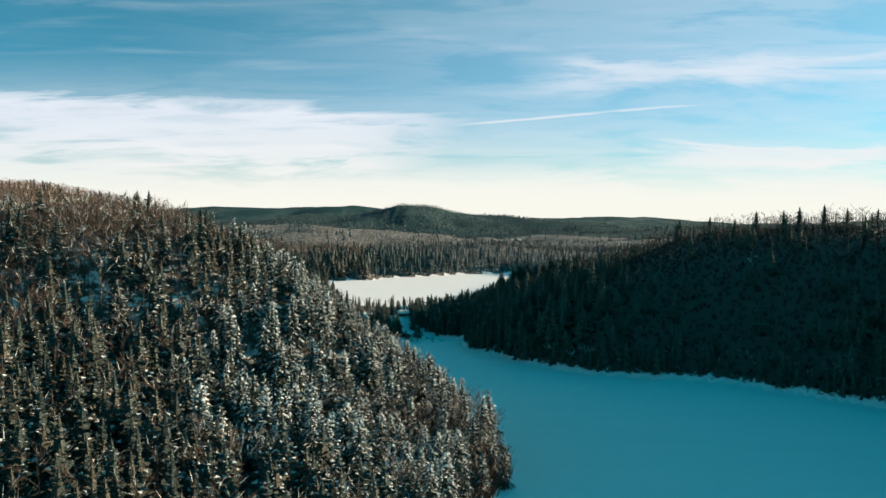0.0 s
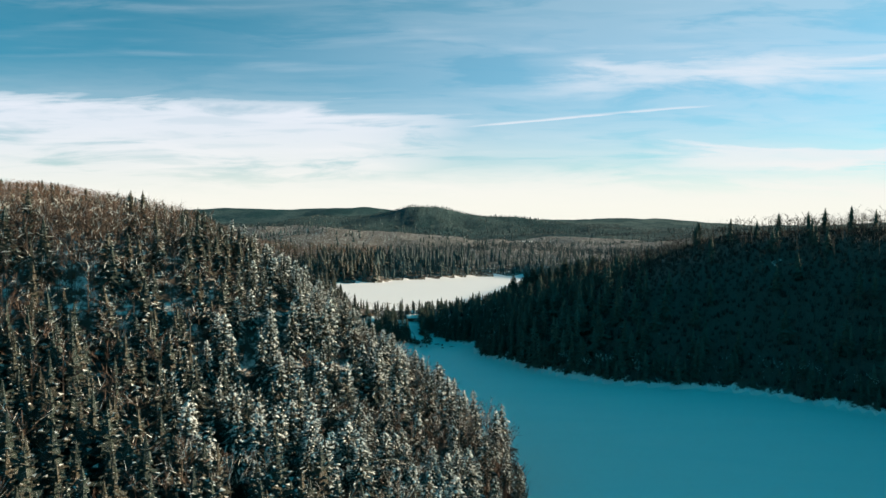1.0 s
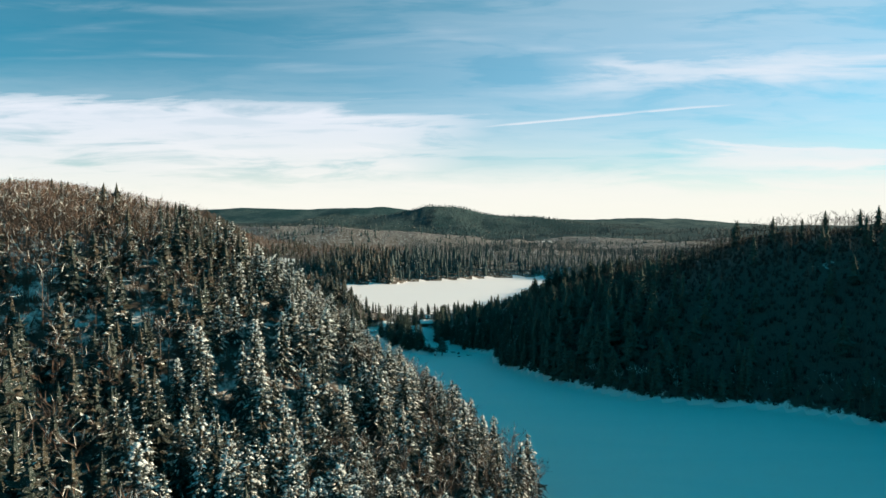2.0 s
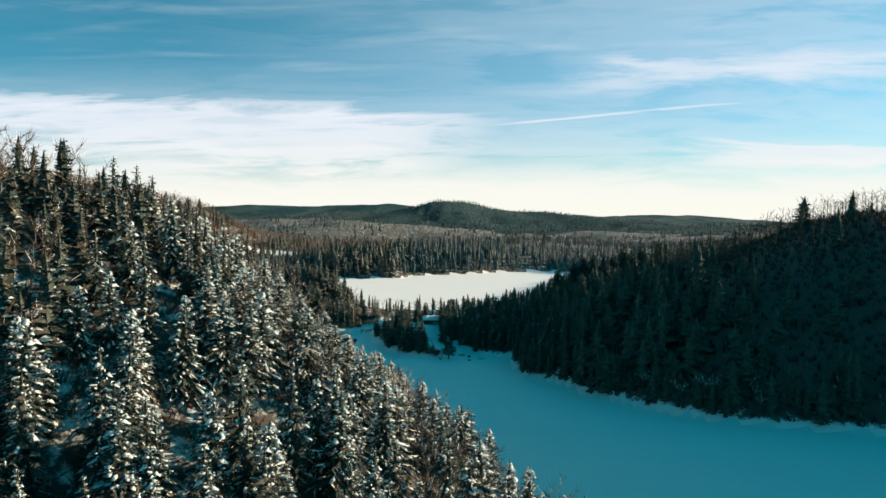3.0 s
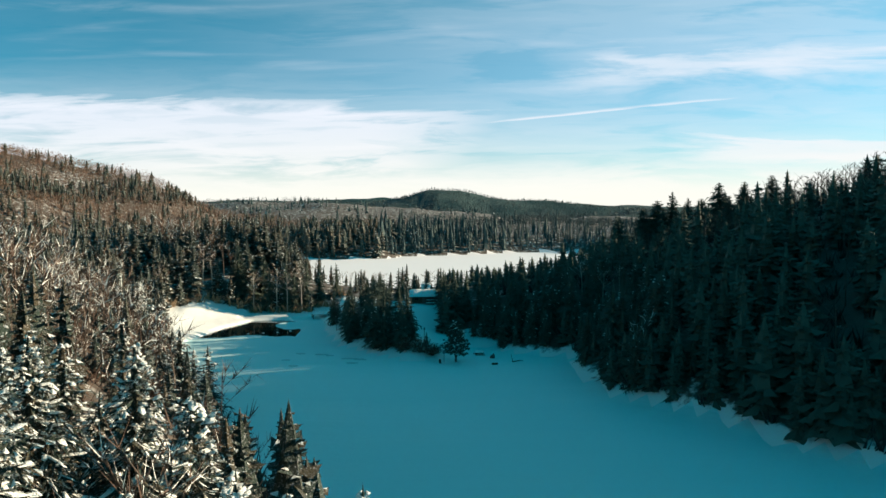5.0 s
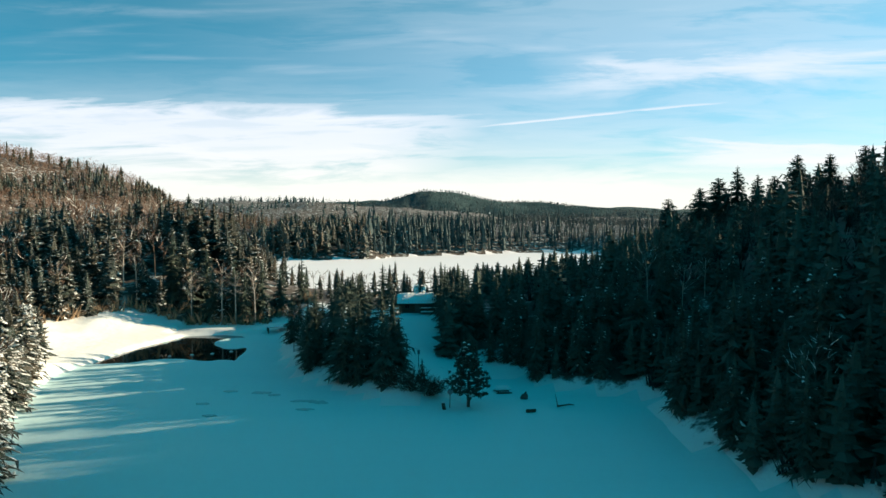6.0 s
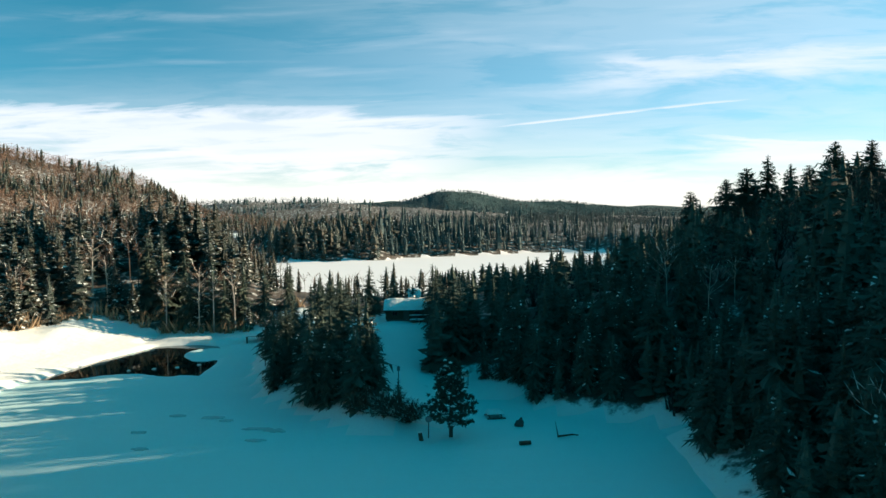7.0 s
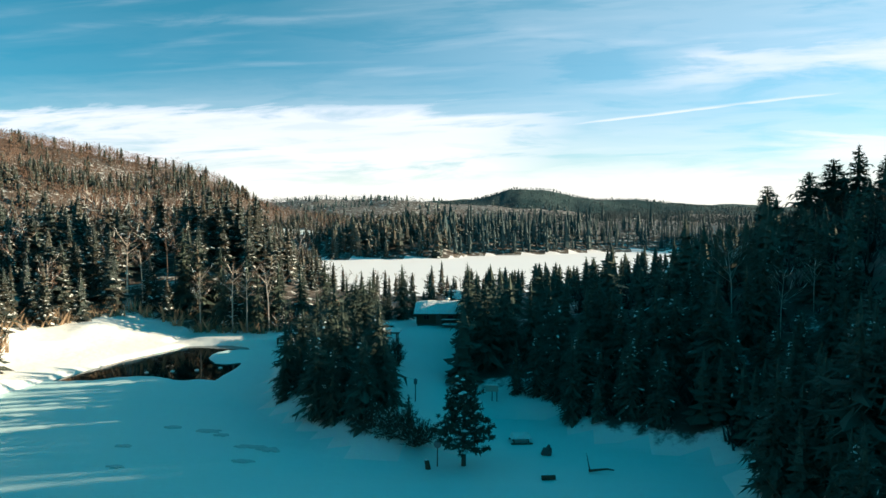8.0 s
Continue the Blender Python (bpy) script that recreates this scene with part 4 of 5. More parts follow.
# tall single spruces that stand out along the ridge of the east shore
ridge = [(20.9, 258.1, 16.8), (25.4, 258.3, 18.3), (28.0, 258.5, 19.7), (30.7, 258.7, 21.4), (33.5, 258.7, 20.2), (36.2, 259.6, 20.0),
         (39.1, 259.0, 22.9), (41.5, 260.6, 20.6), (43.7, 259.2, 23.1), (48.7, 259.4, 24.2)]
kinds = [tree_kind("tall_spruce", a, PLAIN_SLOTS, SPRUCE_PARTS, "tall dark spruce standing above the ridge", "tall spruces on the ridge") for a in ridge_spruce]
grow(kinds, [(x, y, height(x, y)) for x, y, t in ridge], [(t - height(x, y)) / TALL for x, y, t in ridge], 91)

# single spruces along the crest of the spur
crest = [(-46.3, 125.1, 34.4), (-42.6, 124.0, 34.2), (-40.2, 125.4, 34.8), (-36.6, 125.0, 35.6), (-35.2, 126.8, 34.9), (-33.1, 125.7, 33.8), (-30.8, 124.6, 31.8)]
kinds = [tree_kind("tall_spruce", a, FOREST_SLOTS, SPRUCE_PARTS, "tall snow-dusted spruce on the crest of the spur", "tall spruces on the spur") for a in near_spruce[:3]]
grow(kinds, [(x, y, height(x, y)) for x, y, t in crest], [(t - height(x, y)) / TALL for x, y, t in crest], 93)

# spruces that lean out over the west shore below the bank
WEST_BANK = [(-27.2, 184.2), (-29.9, 188.0), (-33.0, 192.6), (-35.6, 197.0), (-38.2, 201.6), (-40.8, 206.2), (-43.0, 210.6), (-44.6, 214.8), (-46.0, 218.0),
             (-44.8, 209.0), (-46.6, 213.4), (-42.4, 204.0), (-37.8, 197.2), (-34.0, 190.2)]
kinds = [tree_kind("shore_spruce", a, FOREST_SLOTS, SPRUCE_PARTS, "spruce dusted with snow at the edge of the frozen lake", "spruces on the west shore") for a in near_spruce[:4]]
grow(kinds, [(x, y, height(x, y)) for x, y in WEST_BANK], [1.0, 0.85, 1.05, 0.9, 1.0, 1.05, 0.9, 1.0, 0.85, 1.15, 1.1, 1.15, 1.1, 1.1], 95)


# ---------------------------------------------------------------- small builders
def box(bm, x0, x1, y0, y1, z0, z1, bevel=0.0):
    """An upright block in bm, its edges rounded off a little."""
    made = bmesh.ops.create_cube(bm, size=1.0)["verts"]
    for v in made:
        v.co = Vector((x0 + (v.co.x + 0.5) * (x1 - x0), y0 + (v.co.y + 0.5) * (y1 - y0), z0 + (v.co.z + 0.5) * (z1 - z0)))
    if bevel:
        edges = list({e for v in made for e in v.link_edges})
        bmesh.ops.bevel(bm, geom=edges, offset=bevel, segments=2, affect="EDGES", profile=0.6)
    return bm


def rod(bm, a, b, ra, rb, sides=8):
    """A round bar from a to b."""
    a, b = Vector(a), Vector(b)
    w = (b - a).to_track_quat("Z", "Y").to_matrix().to_4x4()
    made = bmesh.ops.create_cone(bm, cap_ends=True, segments=sides, radius1=ra, radius2=rb, depth=(b - a).length)["verts"]
    bmesh.ops.transform(bm, matrix=Matrix.Translation((a + b) / 2) @ w, verts=made)
    return bm


def lump(bm, at, size, seed, detail=2, amount=0.25):
    """An uneven rounded lump."""
    made = bmesh.ops.create_icosphere(bm, subdivisions=detail, radius=1.0)["verts"]
    for v in made:
        n = noise.noise(v.co * 1.4 + Vector((seed * 3.1, seed * 1.7, seed)))
        n += 0.4 * noise.noise(v.co * 3.7 + Vector((seed, seed * 2.3, 0)))
        v.co = Vector(at) + Vector(c * s for c, s in zip(v.co * (1 + amount * n), size))
    return bm


def part(name, bm, mat, parent, label="", smooth=False):
    """Links a bmesh as one mesh under a thing or part."""
    me = bpy.data.meshes.new(name)
    bm.to_mesh(me)
    bm.free()
    me.materials.append(mat)
    if smooth:
        me.polygons.foreach_set("use_smooth", [True] * len(me.polygons))
    ob = new(name, me)
    ob.parent = parent
    return tagged(ob, label)


def thing(name, x, y, label, category, turn=0.0, z=None, group=""):
    ob = tagged(new(name), label, category, group)
    ob.matrix_basis = pose(x, y, height(x, y) if z is None else z, 0, 0, turn)
    return ob


B = bmesh.new


# ---------------------------------------------------------------- the cabin and its yard
def snow_slab(x0, x1, y0, y1, z, thick, seed):
    """A pillow of snow lying on a flat top."""
    bm = B()
    bmesh.ops.create_grid(bm, x_segments=14, y_segments=10, size=0.5)
    for v in bm.verts:
        u, w = v.co.x + 0.5, v.co.y + 0.5
        rim = min(1.0, 7 * min(u, 1 - u)) * min(1.0, 5 * min(w, 1 - w))
        rim = max(rim, 0.0) ** 0.5
        n = noise.noise(Vector((u * 5 + seed, w * 4, seed)))
        v.co = Vector((x0 + u * (x1 - x0), y0 + w * (y1 - y0), z + thick * rim * (0.85 + 0.25 * n)))
    rimv = [e for e in bm.edges if e.is_boundary]
    low = bmesh.ops.extrude_edge_only(bm, edges=rimv)["geom"]
    for v in low:
        if isinstance(v, bmesh.types.BMVert):
            v.co.z = z
    return bm


def roof_face(width, run, rise, thick, side, over):
    """One pitched plane of a gable roof, ridge along x."""
    bm = B()
    x = width / 2 + over
    ridge, eave = rise, -over * rise / run
    pts = [(-x, 0, ridge), (x, 0, ridge), (x, side * (run + over), eave), (-x, side * (run + over), eave)]
    top = [bm.verts.new((a, b, c + thick)) for a, b, c in pts]
    low = [bm.verts.new((a, b, c)) for a, b, c in pts]
    bm.faces.new(top)
    bm.faces.new(low[::-1])
    for i in range(4):
        j = (i + 1) % 4
        bm.faces.new((top[i], low[i], low[j], top[j]))
    bmesh.ops.recalc_face_normals(bm, faces=bm.faces)
    return bm


def roof_snow(width, run, rise, thick, side, over, lift, seed):
    """A thick uneven blanket on a roof plane."""
    bm = B()
    bmesh.ops.create_grid(bm, x_segments=22, y_segments=10, size=0.5)
    for v in bm.verts:
        u, w = v.co.x + 0.5, v.co.y + 0.5
        edge = min(1.0, 9 * min(u, 1 - u)) * min(1.0, 6 * (1 - w))
        n = noise.noise(Vector((u * 6 + seed, w * 3, seed * 0.7)))
        h = thick * (max(edge, 0.0) ** 0.45) * (0.9 + 0.3 * n)
        along = w * (run + over)
        v.co = Vector(((u - 0.5) * (width + 2 * over - 0.04), side * along, rise - along * rise / run + lift + h))
    low = bmesh.ops.extrude_edge_only(bm, edges=[e for e in bm.edges if e.is_boundary])["geom"]
    for v in low:
        if isinstance(v, bmesh.types.BMVert):
            v.co.z = rise - abs(v.co.y) * rise / run + lift
    bmesh.ops.recalc_face_normals(bm, faces=bm.faces)
    return bm


def window_unit(parent, x, y, z, w, h, face):
    """A framed window set on a wall that faces along -y (face -1)."""
    frame_bm = B()
    t = 0.05
    for a in ((x - w / 2, x + w / 2, z, z + t), (x - w / 2, x + w / 2, z + h - t, z + h), (x - w / 2, x - w / 2 + t, z + t, z + h - t),
              (x + w / 2 - t, x + w / 2, z + t, z + h - t), (x - t / 2, x + t / 2, z + t, z + h - t)):
        box(frame_bm, a[0], a[1], y - 0.05, y + 0.02, a[2], a[3], 0.008)
    win = part("window", frame_bm, PLANK, parent, "weathered wooden window frame")
    part("pane", box(B(), x - w / 2 + t, x + w / 2 - t, y - 0.02, y, z + t, z + h - t), GLASS, win, "dark glass pane")


def cabin():
    w, d, wall = 5.2, 3.6, 1.45
    c = thing("log_cabin", -12.85, 233.5, "small dark log cabin with deep snow on its roof", "cabin", 4)
    c.scale = (0.7, 0.7, 0.7)
    part("foundation", box(B(), -w / 2 - 0.05, w / 2 + 0.05, -d / 2 - 0.05, d / 2 + 0.05, -0.9, 0.12, 0.03), STONE, c)
    part("inner_wall", box(B(), -w / 2 + 0.08, w / 2 - 0.08, -d / 2 + 0.08, d / 2 - 0.08, 0.1, wall + 0.05), LOG, c)
    for i in range(8):
        z = 0.12 + 0.09 + i * 0.175
        for y in (-d / 2, d / 2):
            part("log", rod(B(), (-w / 2 - 0.16, y, z), (w / 2 + 0.16, y, z), 0.095, 0.088, 8), LOG, c)
        for x in (-w / 2, w / 2):
            part("log", rod(B(), (x, -d / 2 - 0.16, z + 0.085), (x, d / 2 + 0.16, z + 0.085), 0.092, 0.09, 8), LOG, c)
    for x in (-w / 2, w / 2):
        bm = B()
        a = [bm.verts.new((x - 0.06, y, z)) for y, z in ((-d / 2, wall + 0.08), (d / 2, wall + 0.08), (0, wall + 0.98))]
        b = [bm.verts.new((x + 0.06, y, z)) for y, z in ((-d / 2, wall + 0.08), (d / 2, wall + 0.08), (0, wall + 0.98))]
        bm.faces.new(a), bm.faces.new(b[::-1])
        for i in range(3):
            bm.faces.new((a[i], b[i], b[(i + 1) % 3], a[(i + 1) % 3]))
        bmesh.ops.recalc_face_normals(bm, faces=bm.faces)
        part("gable", bm, PLANK, c, "weathered plank gable")
    for side in (-1, 1):
        bm = roof_face(w, d / 2, 0.95, 0.07, side, 0.42)
        bmesh.ops.translate(bm, verts=bm.verts, vec=(0, 0, wall + 0.10))
        roof = part("roof", bm, PLANK, c, "plank roof plane")
        bm = roof_snow(w, d / 2, 0.95, 0.24, side, 0.46, 0.085, 3 + side)
        bmesh.ops.translate(bm, verts=bm.verts, vec=(0, 0, wall + 0.10))
        part("roof_snow", bm, BANK, roof, "thick white snow", True)
    for x in (-1.5, 1.45):
        window_unit(c, x, -d / 2 - 0.10, 0.62, 0.72, 0.58, -1)
    door = part("door", box(B(), -0.36, 0.36, -d / 2 - 0.13, -d / 2 - 0.08, 0.15, 1.42, 0.012), PLANK, c, "plank door")
    part("door_handle", rod(B(), (0.27, -d / 2 - 0.19, 0.75), (0.27, -d / 2 - 0.13, 0.75), 0.018, 0.018), METAL, door)
    part("chimney", box(B(), 0.75, 1.15, 0.25, 0.65, wall + 0.4, wall + 1.45, 0.02), STONE, c, "square stone chimney")
    part("chimney_snow", lump(B(), (0.95, 0.45, wall + 1.5), (0.30, 0.30, 0.16), 4), BANK, c, "cap of snow", True)
    deck = part("porch_deck", box(B(), 0.4, w / 2 + 0.9, -d / 2 - 1.25, -d / 2 - 0.17, 0.0, 0.14, 0.02), PLANK, c, "plank porch deck")
    part("porch_snow", snow_slab(0.42, w / 2 + 0.88, -d / 2 - 1.2, -d / 2 - 0.2, 0.14, 0.16, 6), BANK, deck, "snow on the porch", True)
    for x in (0.45, 1.5, 2.5, w / 2 + 0.82):
        part("rail_post", box(B(), x - 0.045, x + 0.045, -d / 2 - 1.24, -d / 2 - 1.15, 0.0, 0.72, 0.01), PLANK, c)
    rail = part("porch_rail", box(B(), 0.4, w / 2 + 0.9, -d / 2 - 1.25, -d / 2 - 1.14, 0.72, 0.79, 0.012), PLANK, c)
    part("rail_snow", snow_slab(0.4, w / 2 + 0.9, -d / 2 - 1.27, -d / 2 - 1.12, 0.79, 0.10, 9), BANK, rail, "ridge of snow on the rail", True)
    return c


def shed():
    s = thing("garden_shed", -13.4, 247.0, "small pale shed with a snowy roof among spruces", "shed", 8)
    w, d, h = 1.2, 1.3, 1.6
    part("shed_wall", box(B(), -w / 2, w / 2, -d / 2, d / 2, -0.6, h, 0.02), PLANK, s)
    for side in (-1, 1):
        bm = roof_face(w, d / 2, 0.55, 0.05, side, 0.2)
        bmesh.ops.translate(bm, verts=bm.verts, vec=(0, 0, h))
        r = part("roof", bm, PLANK, s)
        bm = roof_snow(w, d / 2, 0.55, 0.2, side, 0.22, 0.055, 11 + side)
        bmesh.ops.translate(bm, verts=bm.verts, vec=(0, 0, h))
        part("roof_snow", bm, BANK, r, "thick white snow", True)
    window_unit(s, 0.0, -d / 2 - 0.03, 0.9, 0.6, 0.6, -1)


def shelter():
    s = thing("open_shelter", -15.9, 226.4, "small open post shelter with a snowy flat roof by the drive", "shelter", 6)
    for x in (-0.8, 0.8):
        for y in (-0.5, 0.5):
            part("post", box(B(), x - 0.045, x + 0.045, y - 0.045, y + 0.045, -0.4, 1.3, 0.01), PLANK, s)
    for y in (-0.5, 0.5):
        part("beam", box(B(), -1.0, 1.0, y - 0.05, y + 0.05, 1.3, 1.4, 0.012), PLANK, s)
    roof = part("roof", box(B(), -1.1, 1.1, -0.75, 0.75, 1.4, 1.46, 0.012), PLANK, s)
    part("roof_snow", snow_slab(-1.1, 1.1, -0.75, 0.75, 1.46, 0.26, 33), BANK, roof, "thick white snow", True)


def woodpile():
    s = thing("woodpile", -17.2, 230.6, "stacked firewood under a blanket of snow", "woodpile", 6)
    for row in range(4):
        for col in range(9 - row % 2):
            x = -0.95 + 0.22 * col + 0.11 * (row % 2)
            part("log", rod(B(), (x, -0.32, 0.08 + 0.19 * row), (x, 0.32, 0.08 + 0.19 * row), 0.105, 0.10, 7), LOG, s)
    part("snow_cover", snow_slab(-1.15, 1.05, -0.45, 0.45, 0.76, 0.22, 15), BANK, s, "thick snow on top", True)


def sign_post(name, x, y, tall, label, kind):
    s = thing(name, x, y, label, "post")
    part("pole", rod(B(), (0, 0, -0.4), (0.03, 0, tall), 0.035, 0.03, 8), PLANK, s)
    if kind == "round":
        bm = rod(B(), (0.03, -0.05, tall + 0.12), (0.03, 0.05, tall + 0.12), 0.20, 0.20, 18)
        part("disc", bm, METAL, s, "round dark disc")
    elif kind == "lantern":
        part("lantern", box(B(), -0.07, 0.13, -0.09, 0.09, tall - 0.02, tall + 0.26, 0.03), METAL, s, "small dark lantern box")
        part("lantern_cap", rod(B(), (0.03, 0, tall + 0.26), (0.03, 0, tall + 0.34), 0.14, 0.03, 8), METAL, s)
    else:
        part("board", box(B(), -0.45, 0.45, -0.03, 0.03, tall - 0.05, tall + 0.38, 0.012), BIRCH, s, "pale weathered board")
        part("board_snow", snow_slab(-0.47, 0.47, -0.07, 0.07, tall + 0.38, 0.1, 41), BANK, s, "ridge of snow", True)
        part("second_pole", rod(B(), (0.35, 0, -0.4), (0.35, 0, tall), 0.035, 0.03, 8), PLANK, s)


def pine():
    """The lone pine by the landing: open crown of needle pads on level boughs."""
    r = np.random.RandomState(77)
    p = Pile()
    p.tube((0, 0, -0.3), (0.05, 0, 2.4), 0.13, 0.10, 9, 0)
    p.tube((0.05, 0, 2.4), (0, 0.05, 4.9), 0.10, 0.02, 7, 0)
    for i in range(74):
        f = (i + 0.5) / 74
        z = 0.75 + 4.0 * f
        a = i * 2.39996
        ln = (1.62 * (1 - f) ** 0.55 + 0.15) * r.uniform(0.75, 1.1) * (0.72 if f < 0.08 else 1.0)
        rise = r.uniform(-0.10, 0.22)
        end = np.array([math.cos(a) * ln, math.sin(a) * ln, z + rise * ln])
        p.tube((0, 0, z), end, 0.028, 0.010, 4, 0)
        for q in range(9):
            t = r.uniform(0.35, 1.02)
            c = np.array([0, 0, z]) * (1 - t) + end * t + r.normal(0, 0.10, 3) * (1, 1, 0.6)
            for b in range(13):
                w = r.normal(0, 1, 3) + (math.cos(a) * 0.5, math.sin(a) * 0.5, 0.45)
                w = w / np.linalg.norm(w) * r.uniform(0.16, 0.27)
                sd = np.cross(w, r.normal(0, 1, 3))
                sd = sd / np.linalg.norm(sd) * 0.055
                p.tri(c - sd, c + sd, c + w, 1)
            if r.rand() < 0.15:
                s = r.uniform(0.10, 0.2)
                top = c + (0, 0, 0.12)
                ring = [top + np.array([math.cos(g) * s * r.uniform(0.7, 1.2), math.sin(g) * s * r.uniform(0.7, 1.2), -0.06]) for g in np.arange(5) * 1.2566]
                p.fan(ring + [top + np.array([0, 0, 0.05])], [(m, (m + 1) % 5, 5) for m in range(5)], 2)
    t = tree_kind("pine_tree", p.arrays(), [BARK, DARK_NEEDLES, SNOW], ("trunk", "crown", "snow_load"), "lone dark pine with an open crown by the landing", "")
    t.matrix_basis = pose(-7.45, 208.4, height(-7.45, 208.4))


def shrub(x, y, wide, tall, seed, label):
    r = np.random.RandomState(seed)
    p = Pile()
    for i in range(90):
        a, e = r.uniform(0, 6.283), r.uniform(0.15, 1.35)
        ln = r.uniform(0.7, 1.0)
        end = np.array([math.cos(a) * math.cos(e) * wide * ln, math.sin(a) * math.cos(e) * wide * ln, math.sin(e) * tall * ln])
        p.tube((r.normal(0, 0.12), r.normal(0, 0.12), -0.15), end, 0.022, 0.008, 3, 0)
        for q in range(20):
            s = end * r.uniform(0.3, 1.0)
            w = end / np.linalg.norm(end) + r.normal(0, 0.7, 3)
            w = w / np.linalg.norm(w) * r.uniform(0.15, 0.4)
            sd = np.cross(w, r.normal(0, 1, 3))
            p.tri(s, s + sd / np.linalg.norm(sd) * 0.05, s + w, 2 if r.rand() < 0.10 else 1)
    t = tree_kind("shrub", p.arrays(), [TWIG, TWIG, SNOW], ("stem_clump", "crown", "snow_load"), label, "shrubs by the landing")
    t.matrix_basis = pose(x, y, height(x, y))


def landing_things():
    sign_post("marker_post", -8.8, 208.1, 1.05, "dark post with a round disc beside the pine", "round")
    sign_post("lantern_post", -11.6, 216.2, 1.15, "thin lantern post beside the snowy drive", "lantern")
    sign_post("notice_board", -7.0, 219.6, 0.75, "pale wooden board on two posts in the snow", "board")
    stone = thing("bollard", -9.15, 207.6, "short dark stump leaning in the snow", "stump")
    part("stump_body", rod(B(), (0, 0, -0.2), (-0.12, 0.02, 0.48), 0.15, 0.12, 9), LOG, stone)
    part("stump_snow", lump(B(), (-0.12, 0.02, 0.49), (0.13, 0.13, 0.05), 8), BANK, stone, "", True)
    b = thing("boulder", -3.2, 210.8, "dark jagged boulder rising from the snow", "boulder")
    part("rock_body", lump(B(), (0, 0, 0.12), (0.32, 0.25, 0.30), 5, 2, 0.6), STONE, b)
    part("rock_peak", lump(B(), (0.14, 0.06, 0.30), (0.15, 0.14, 0.24), 9, 2, 0.5), STONE, b)
    t = thing("picnic_table", -4.7, 212.9, "low snow-covered picnic table by the shore", "table", 12, height(-4.7, 212.9) - 0.2)
    part("table_top", box(B(), -0.6, 0.6, -0.28, 0.28, 0.42, 0.47, 0.01), PLANK, t)
    part("table_snow", snow_slab(-0.62, 0.62, -0.4, 0.4, 0.47, 0.28, 21), BANK, t, "pillow of snow", True)
    for y in (-0.52, 0.52):
        part("bench", box(B(), -0.62, 0.62, y - 0.1, y + 0.1, 0.22, 0.26, 0.01), PLANK, t)
    for x in (-0.42, 0.42):
        for s in (-1, 1):
            part("leg", rod(B(), (x, s * 0.5, -0.1), (x, s * 0.1, 0.43), 0.03, 0.03, 6), PLANK, t)
    g = thing("short_log", -3.0, 206.9, "short dark log lying on the snow", "log", 8)
    part("log_body", rod(B(), (-0.34, 0, 0.1), (0.34, 0.05, 0.12), 0.13, 0.12, 10), LOG, g)
    n = thing("fallen_branch", -0.5, 208.2, "bent fallen branch on the snow", "branch", -6)
    part("stem", rod(B(), (-0.5, 0, 0.1), (0.4, 0.0, 0.26), 0.07, 0.05, 7), LOG, n)
    part("stem_end", rod(B(), (0.4, 0, 0.26), (0.75, 0.1, 0.2), 0.05, 0.03, 7), LOG, n)
    part("side_branch", rod(B(), (-0.45, 0, 0.1), (-0.62, 0.05, 1.0), 0.04, 0.012, 6), LOG, n)
    for i, (x, y, lean) in enumerate(((-5.7, 222.0, 0.25), (-5.2, 221.6, -0.35))):
        s = thing("leaning_stick", x, y, "pale stick leaning out of the snow", "stick", group="sticks at the wood's edge")
        part("stick_body", rod(B(), (0, 0, -0.2), (lean, 0, 0.7), 0.035, 0.02, 6), BIRCH, s)


def dock():
    d = thing("dock", -30.6, 243.2, "short plank dock under a mound of snow", "dock", 20)
    for i in range(9):
        y = -0.9 + 0.2 * i
        part("deck_board", box(B(), -1.3, 1.3, y, y + 0.185, 0.62, 0.68, 0.008), PLANK, d)
    for x in (-1.2, 1.2):
        for y in (-0.8, 0.75):
            part("pile", rod(B(), (x, y, -0.6), (x, y, 0.62), 0.08, 0.075, 8), LOG, d)
    part("snow_cover", snow_slab(-1.32, 1.32, -0.92, 0.9, 0.68, 0.42, 27), BANK, d, "rounded mound of snow", True)


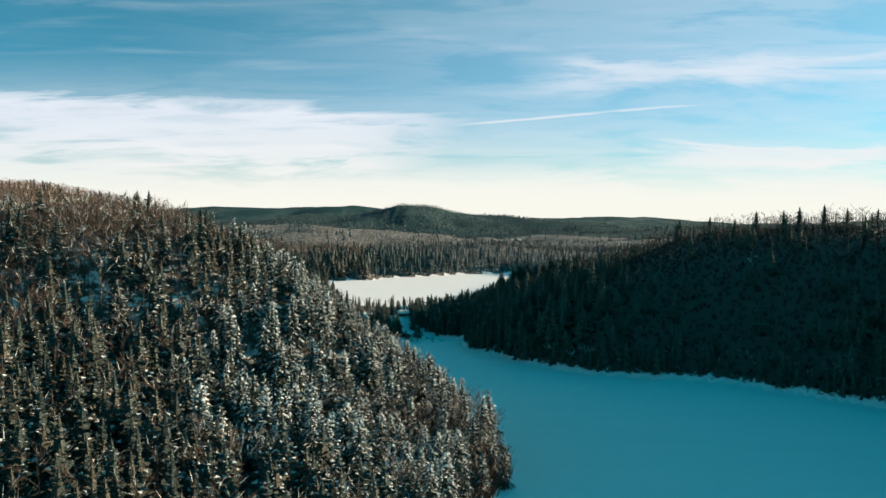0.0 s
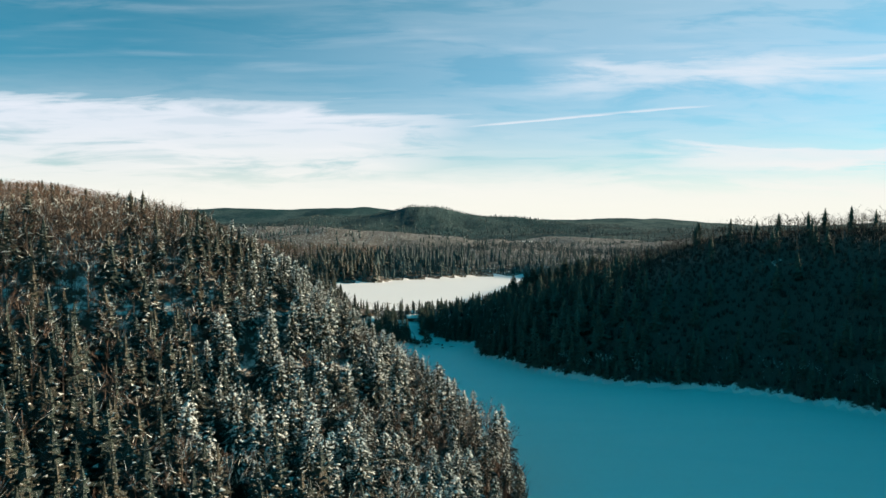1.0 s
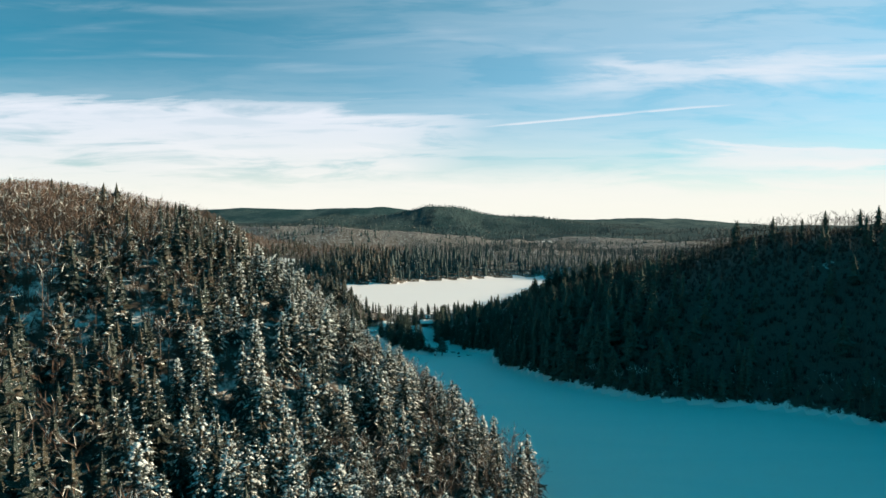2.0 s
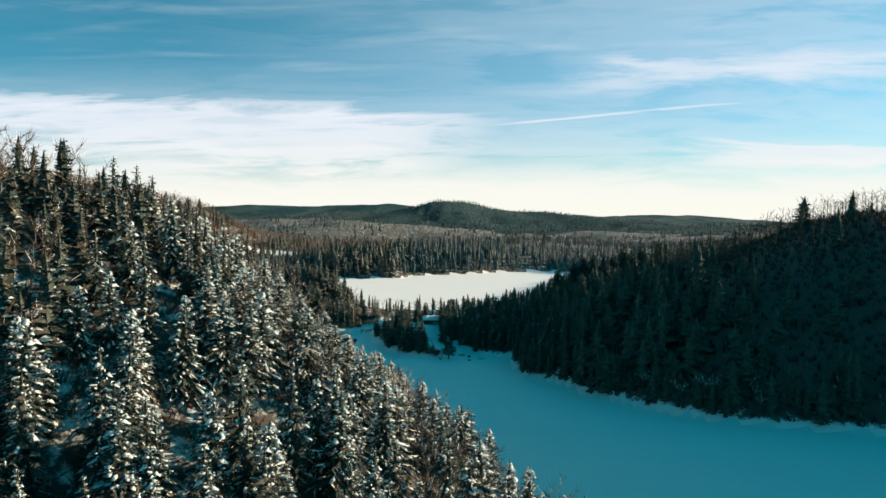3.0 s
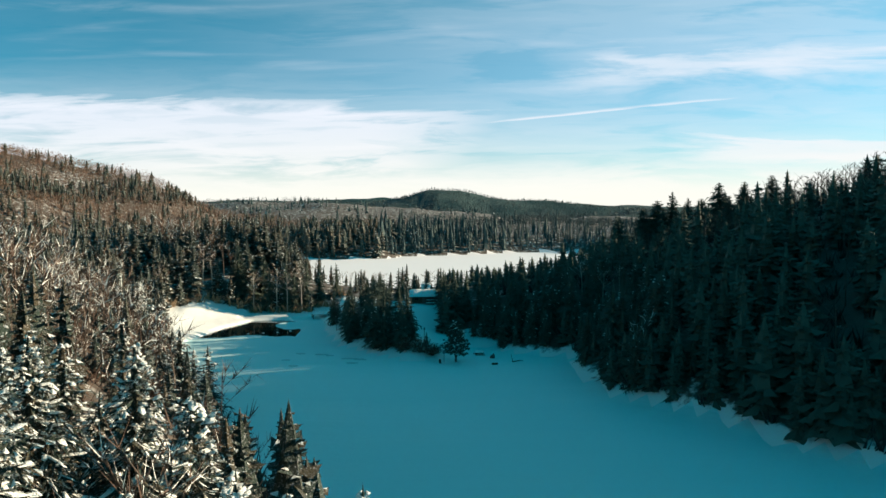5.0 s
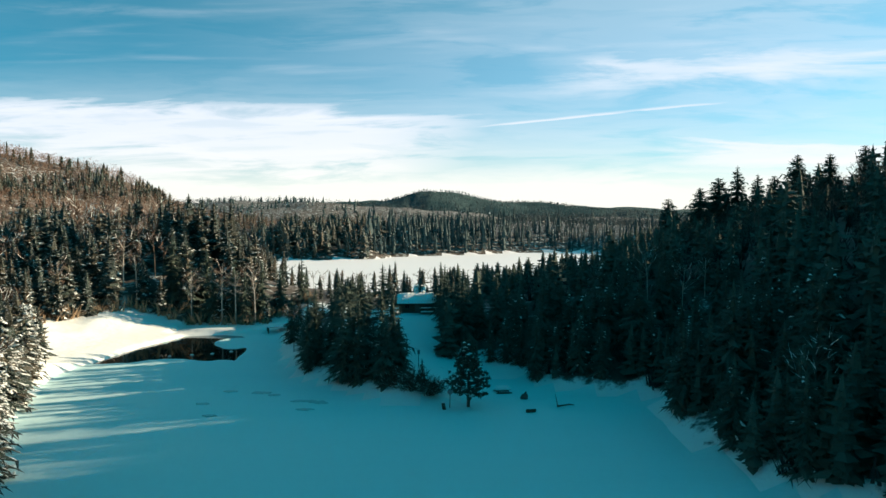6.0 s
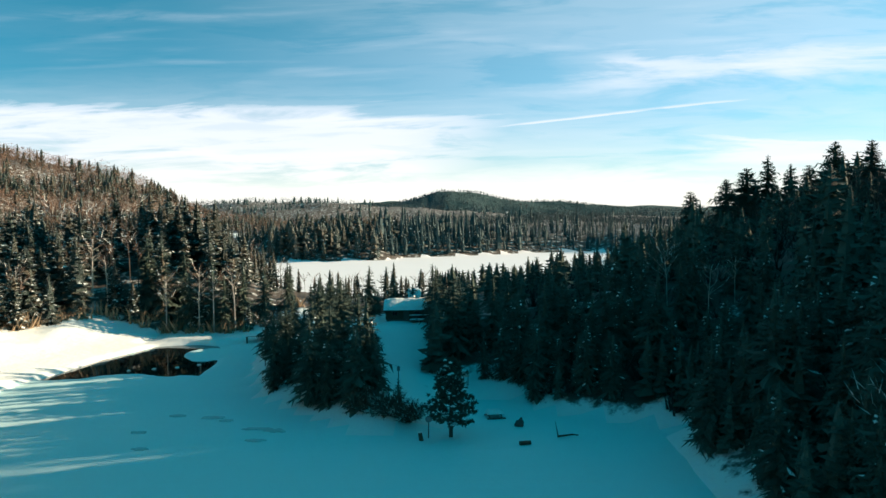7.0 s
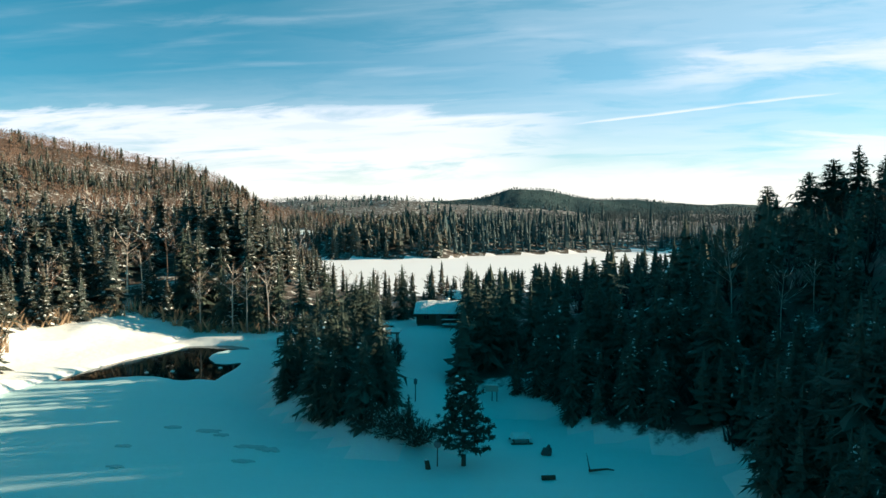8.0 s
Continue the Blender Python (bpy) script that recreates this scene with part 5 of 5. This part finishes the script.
def slush():
    """Thin grey slush on the lake, and floes in the open water."""
    r = np.random.RandomState(5)
    spots = [(-26.5, 212.8, 0.6, 0.25), (-23.8, 212.3, 0.7, 0.3), (-22.6, 211.6, 0.5, 0.2), (-19.9, 209.7, 0.9, 0.22), (-18.6, 209.3, 0.7, 0.3), (-19.3, 207.3, 0.6, 0.2), (-25.5, 205.5, 0.4, 0.2), (-27.2, 208.9, 0.45, 0.2)]
    for x, y, a, b in spots:
        bm = B()
        n = 26
        rim = []
        for i in range(n):
            g = 6.283 * i / n
            k = 1 + 0.9 * noise.noise(Vector((math.cos(g) * 2.6 + x, math.sin(g) * 2.2 + y, 0)))
            rim.append((math.cos(g) * a * k, math.sin(g) * b * k))
        top = [bm.verts.new((u * 0.9, v * 0.9, 0.05)) for u, v in rim]
        low = [bm.verts.new((u, v, -0.05)) for u, v in rim]
        bm.faces.new(top)
        for i in range(n):
            bm.faces.new((low[i], low[(i + 1) % n], top[(i + 1) % n], top[i]))
        t = thing("slush_patch", x, y, "thin patch of wet grey slush on the frozen lake", "slush", group="slush patches", z=height(x, y) + 0.03)
        part("slush_sheet", bm, SLUSH, t)
    for x, y in ((-38.0, 228.6), (-36.0, 229.4), (-34.1, 230.1), (-32.5, 231.3)):
        t = thing("ice_floe", x, y, "small snow-capped lump of ice in dark water", "ice", group="ice floes", z=-0.17)
        part("ice_lump", lump(B(), (0, 0, 0.02), (0.2, 0.16, 0.10), x, 2, 0.4), BANK, t, "", True)


SLUSH = plain("wet_slush", (0.26, 0.50, 0.50, 1), (0.42, 0.68, 0.66, 1), 2.0, 0.35, depth=0.03)
cabin()
shed()
woodpile()
shelter()
pine()
landing_things()
dock()
slush()
shrub(-11.6, 210.6, 1.9, 1.7, 31, "brown leafless shrub beside the landing")
shrub(-10.3, 210.1, 1.5, 1.4, 32, "brown leafless shrub beside the landing")
shrub(-13.3, 211.6, 1.6, 1.6, 33, "grey leafless shrub at the shore")
shrub(-14.4, 222.6, 0.9, 2.2, 34, "thin pale leafless shrub beside the drive")
yard = [tree_kind("spruce_tree", a, PLAIN_SLOTS, SPRUCE_PARTS, "dark spruce beside the cabin and its drive", "spruces by the cabin") for a in shade_spruce[:3]]
YARD = [(-9.4, 226.4), (-9.7, 229.2), (-10.2, 232.0), (-8.6, 224.6), (-16.9, 236.5), (-14.6, 238.0)]
YARD += [(-5.4, 220.7), (-4.0, 220.3), (-2.7, 219.5), (-1.3, 218.1), (0.1, 216.8), (1.7, 214.9), (3.3, 213.7), (-4.6, 225.2), (-2.6, 223.4), (-0.6, 222.0), (1.6, 220.4)]
grow(yard, [(x, y, height(x, y)) for x, y in YARD], [0.85, 0.95, 0.9, 0.7, 0.85, 0.7, 0.6, 0.75, 0.6, 0.8, 0.65, 0.8, 0.7, 0.95, 0.85, 1.0, 0.9], 8)
small = [tree_kind("young_spruce", a, PLAIN_SLOTS, SPRUCE_PARTS, "young dark spruce at the landing", "young spruces at the landing") for a in shade_spruce[:2]]
grow(small, [(-13.4, 211.9, height(-13.4, 211.9)), (-11.0, 211.4, height(-11.0, 211.4)), (-12.4, 212.4, height(-12.4, 212.4))], [0.36, 0.33, 0.28], 5)


BRUSH = bark("golden_brush", (0.18, 0.12, 0.070, 1), (0.42, 0.31, 0.20, 1))


# brown brush and birches along the edge of the wood above the bank
def bank_edge():
    x, y, c, r = sites(-66, -28, 218, 256, 0.9, 77)
    near = np.zeros(x.shape, bool)
    for i in range(8):
        near |= clear_ground(x + 2.6 * math.cos(0.785 * i), y + 2.6 * math.sin(0.785 * i))
    ok = near & free(x, y) & (c < 0.8)
    x, y = x[ok], y[ok]
    wood("bank_brush", "golden brown leafless brush along the edge of the snowy bank", [brush_shape(820 + i) for i in range(4)], [BRUSH, BRUSH, SNOW],
         np.stack([x, y, land(x, y)], -1), r.uniform(0.7, 1.6, x.size), 78)
    kinds = [tree_kind("birch_tree", bare_shape(860 + i, TALL, 1.5, 12, 130, 0.075, 5, 0.1, 0.05), [BIRCH, TWIG, SNOW], BARE_PARTS,
                       "slender leafless birch with a pale trunk above the bank", "birches above the pool") for i in range(3)]
    spots = [(-38.9, 247.2), (-37.0, 246.9), (-51.4, 246.6), (-50.2, 247.8), (-34.6, 247.4), (-43.0, 247.6), (-55.5, 239.0)]
    grow(kinds, [(a, b, height(a, b)) for a, b in spots], [1.5, 1.3, 1.5, 1.3, 1.4, 1.35, 1.2], 79)

    dark = [tree_kind("spruce_tree", a, PLAIN_SLOTS, SPRUCE_PARTS, "tall dark spruce on the cut bank behind the open water", "spruces behind the pool") for a in shade_spruce[:3]]
    spots = [(-40.4, 248.2), (-37.9, 249.0), (-36.0, 247.6), (-34.2, 249.2), (-32.4, 251.4), (-44.4, 249.8), (-42.2, 251.2), (-29.6, 252.0), (-46.6, 250.6)]
    grow(dark, [(a, b, height(a, b)) for a, b in spots], [1.2, 1.35, 1.1, 1.25, 1.1, 1.45, 1.5, 0.95, 1.5], 81)


bank_edge()
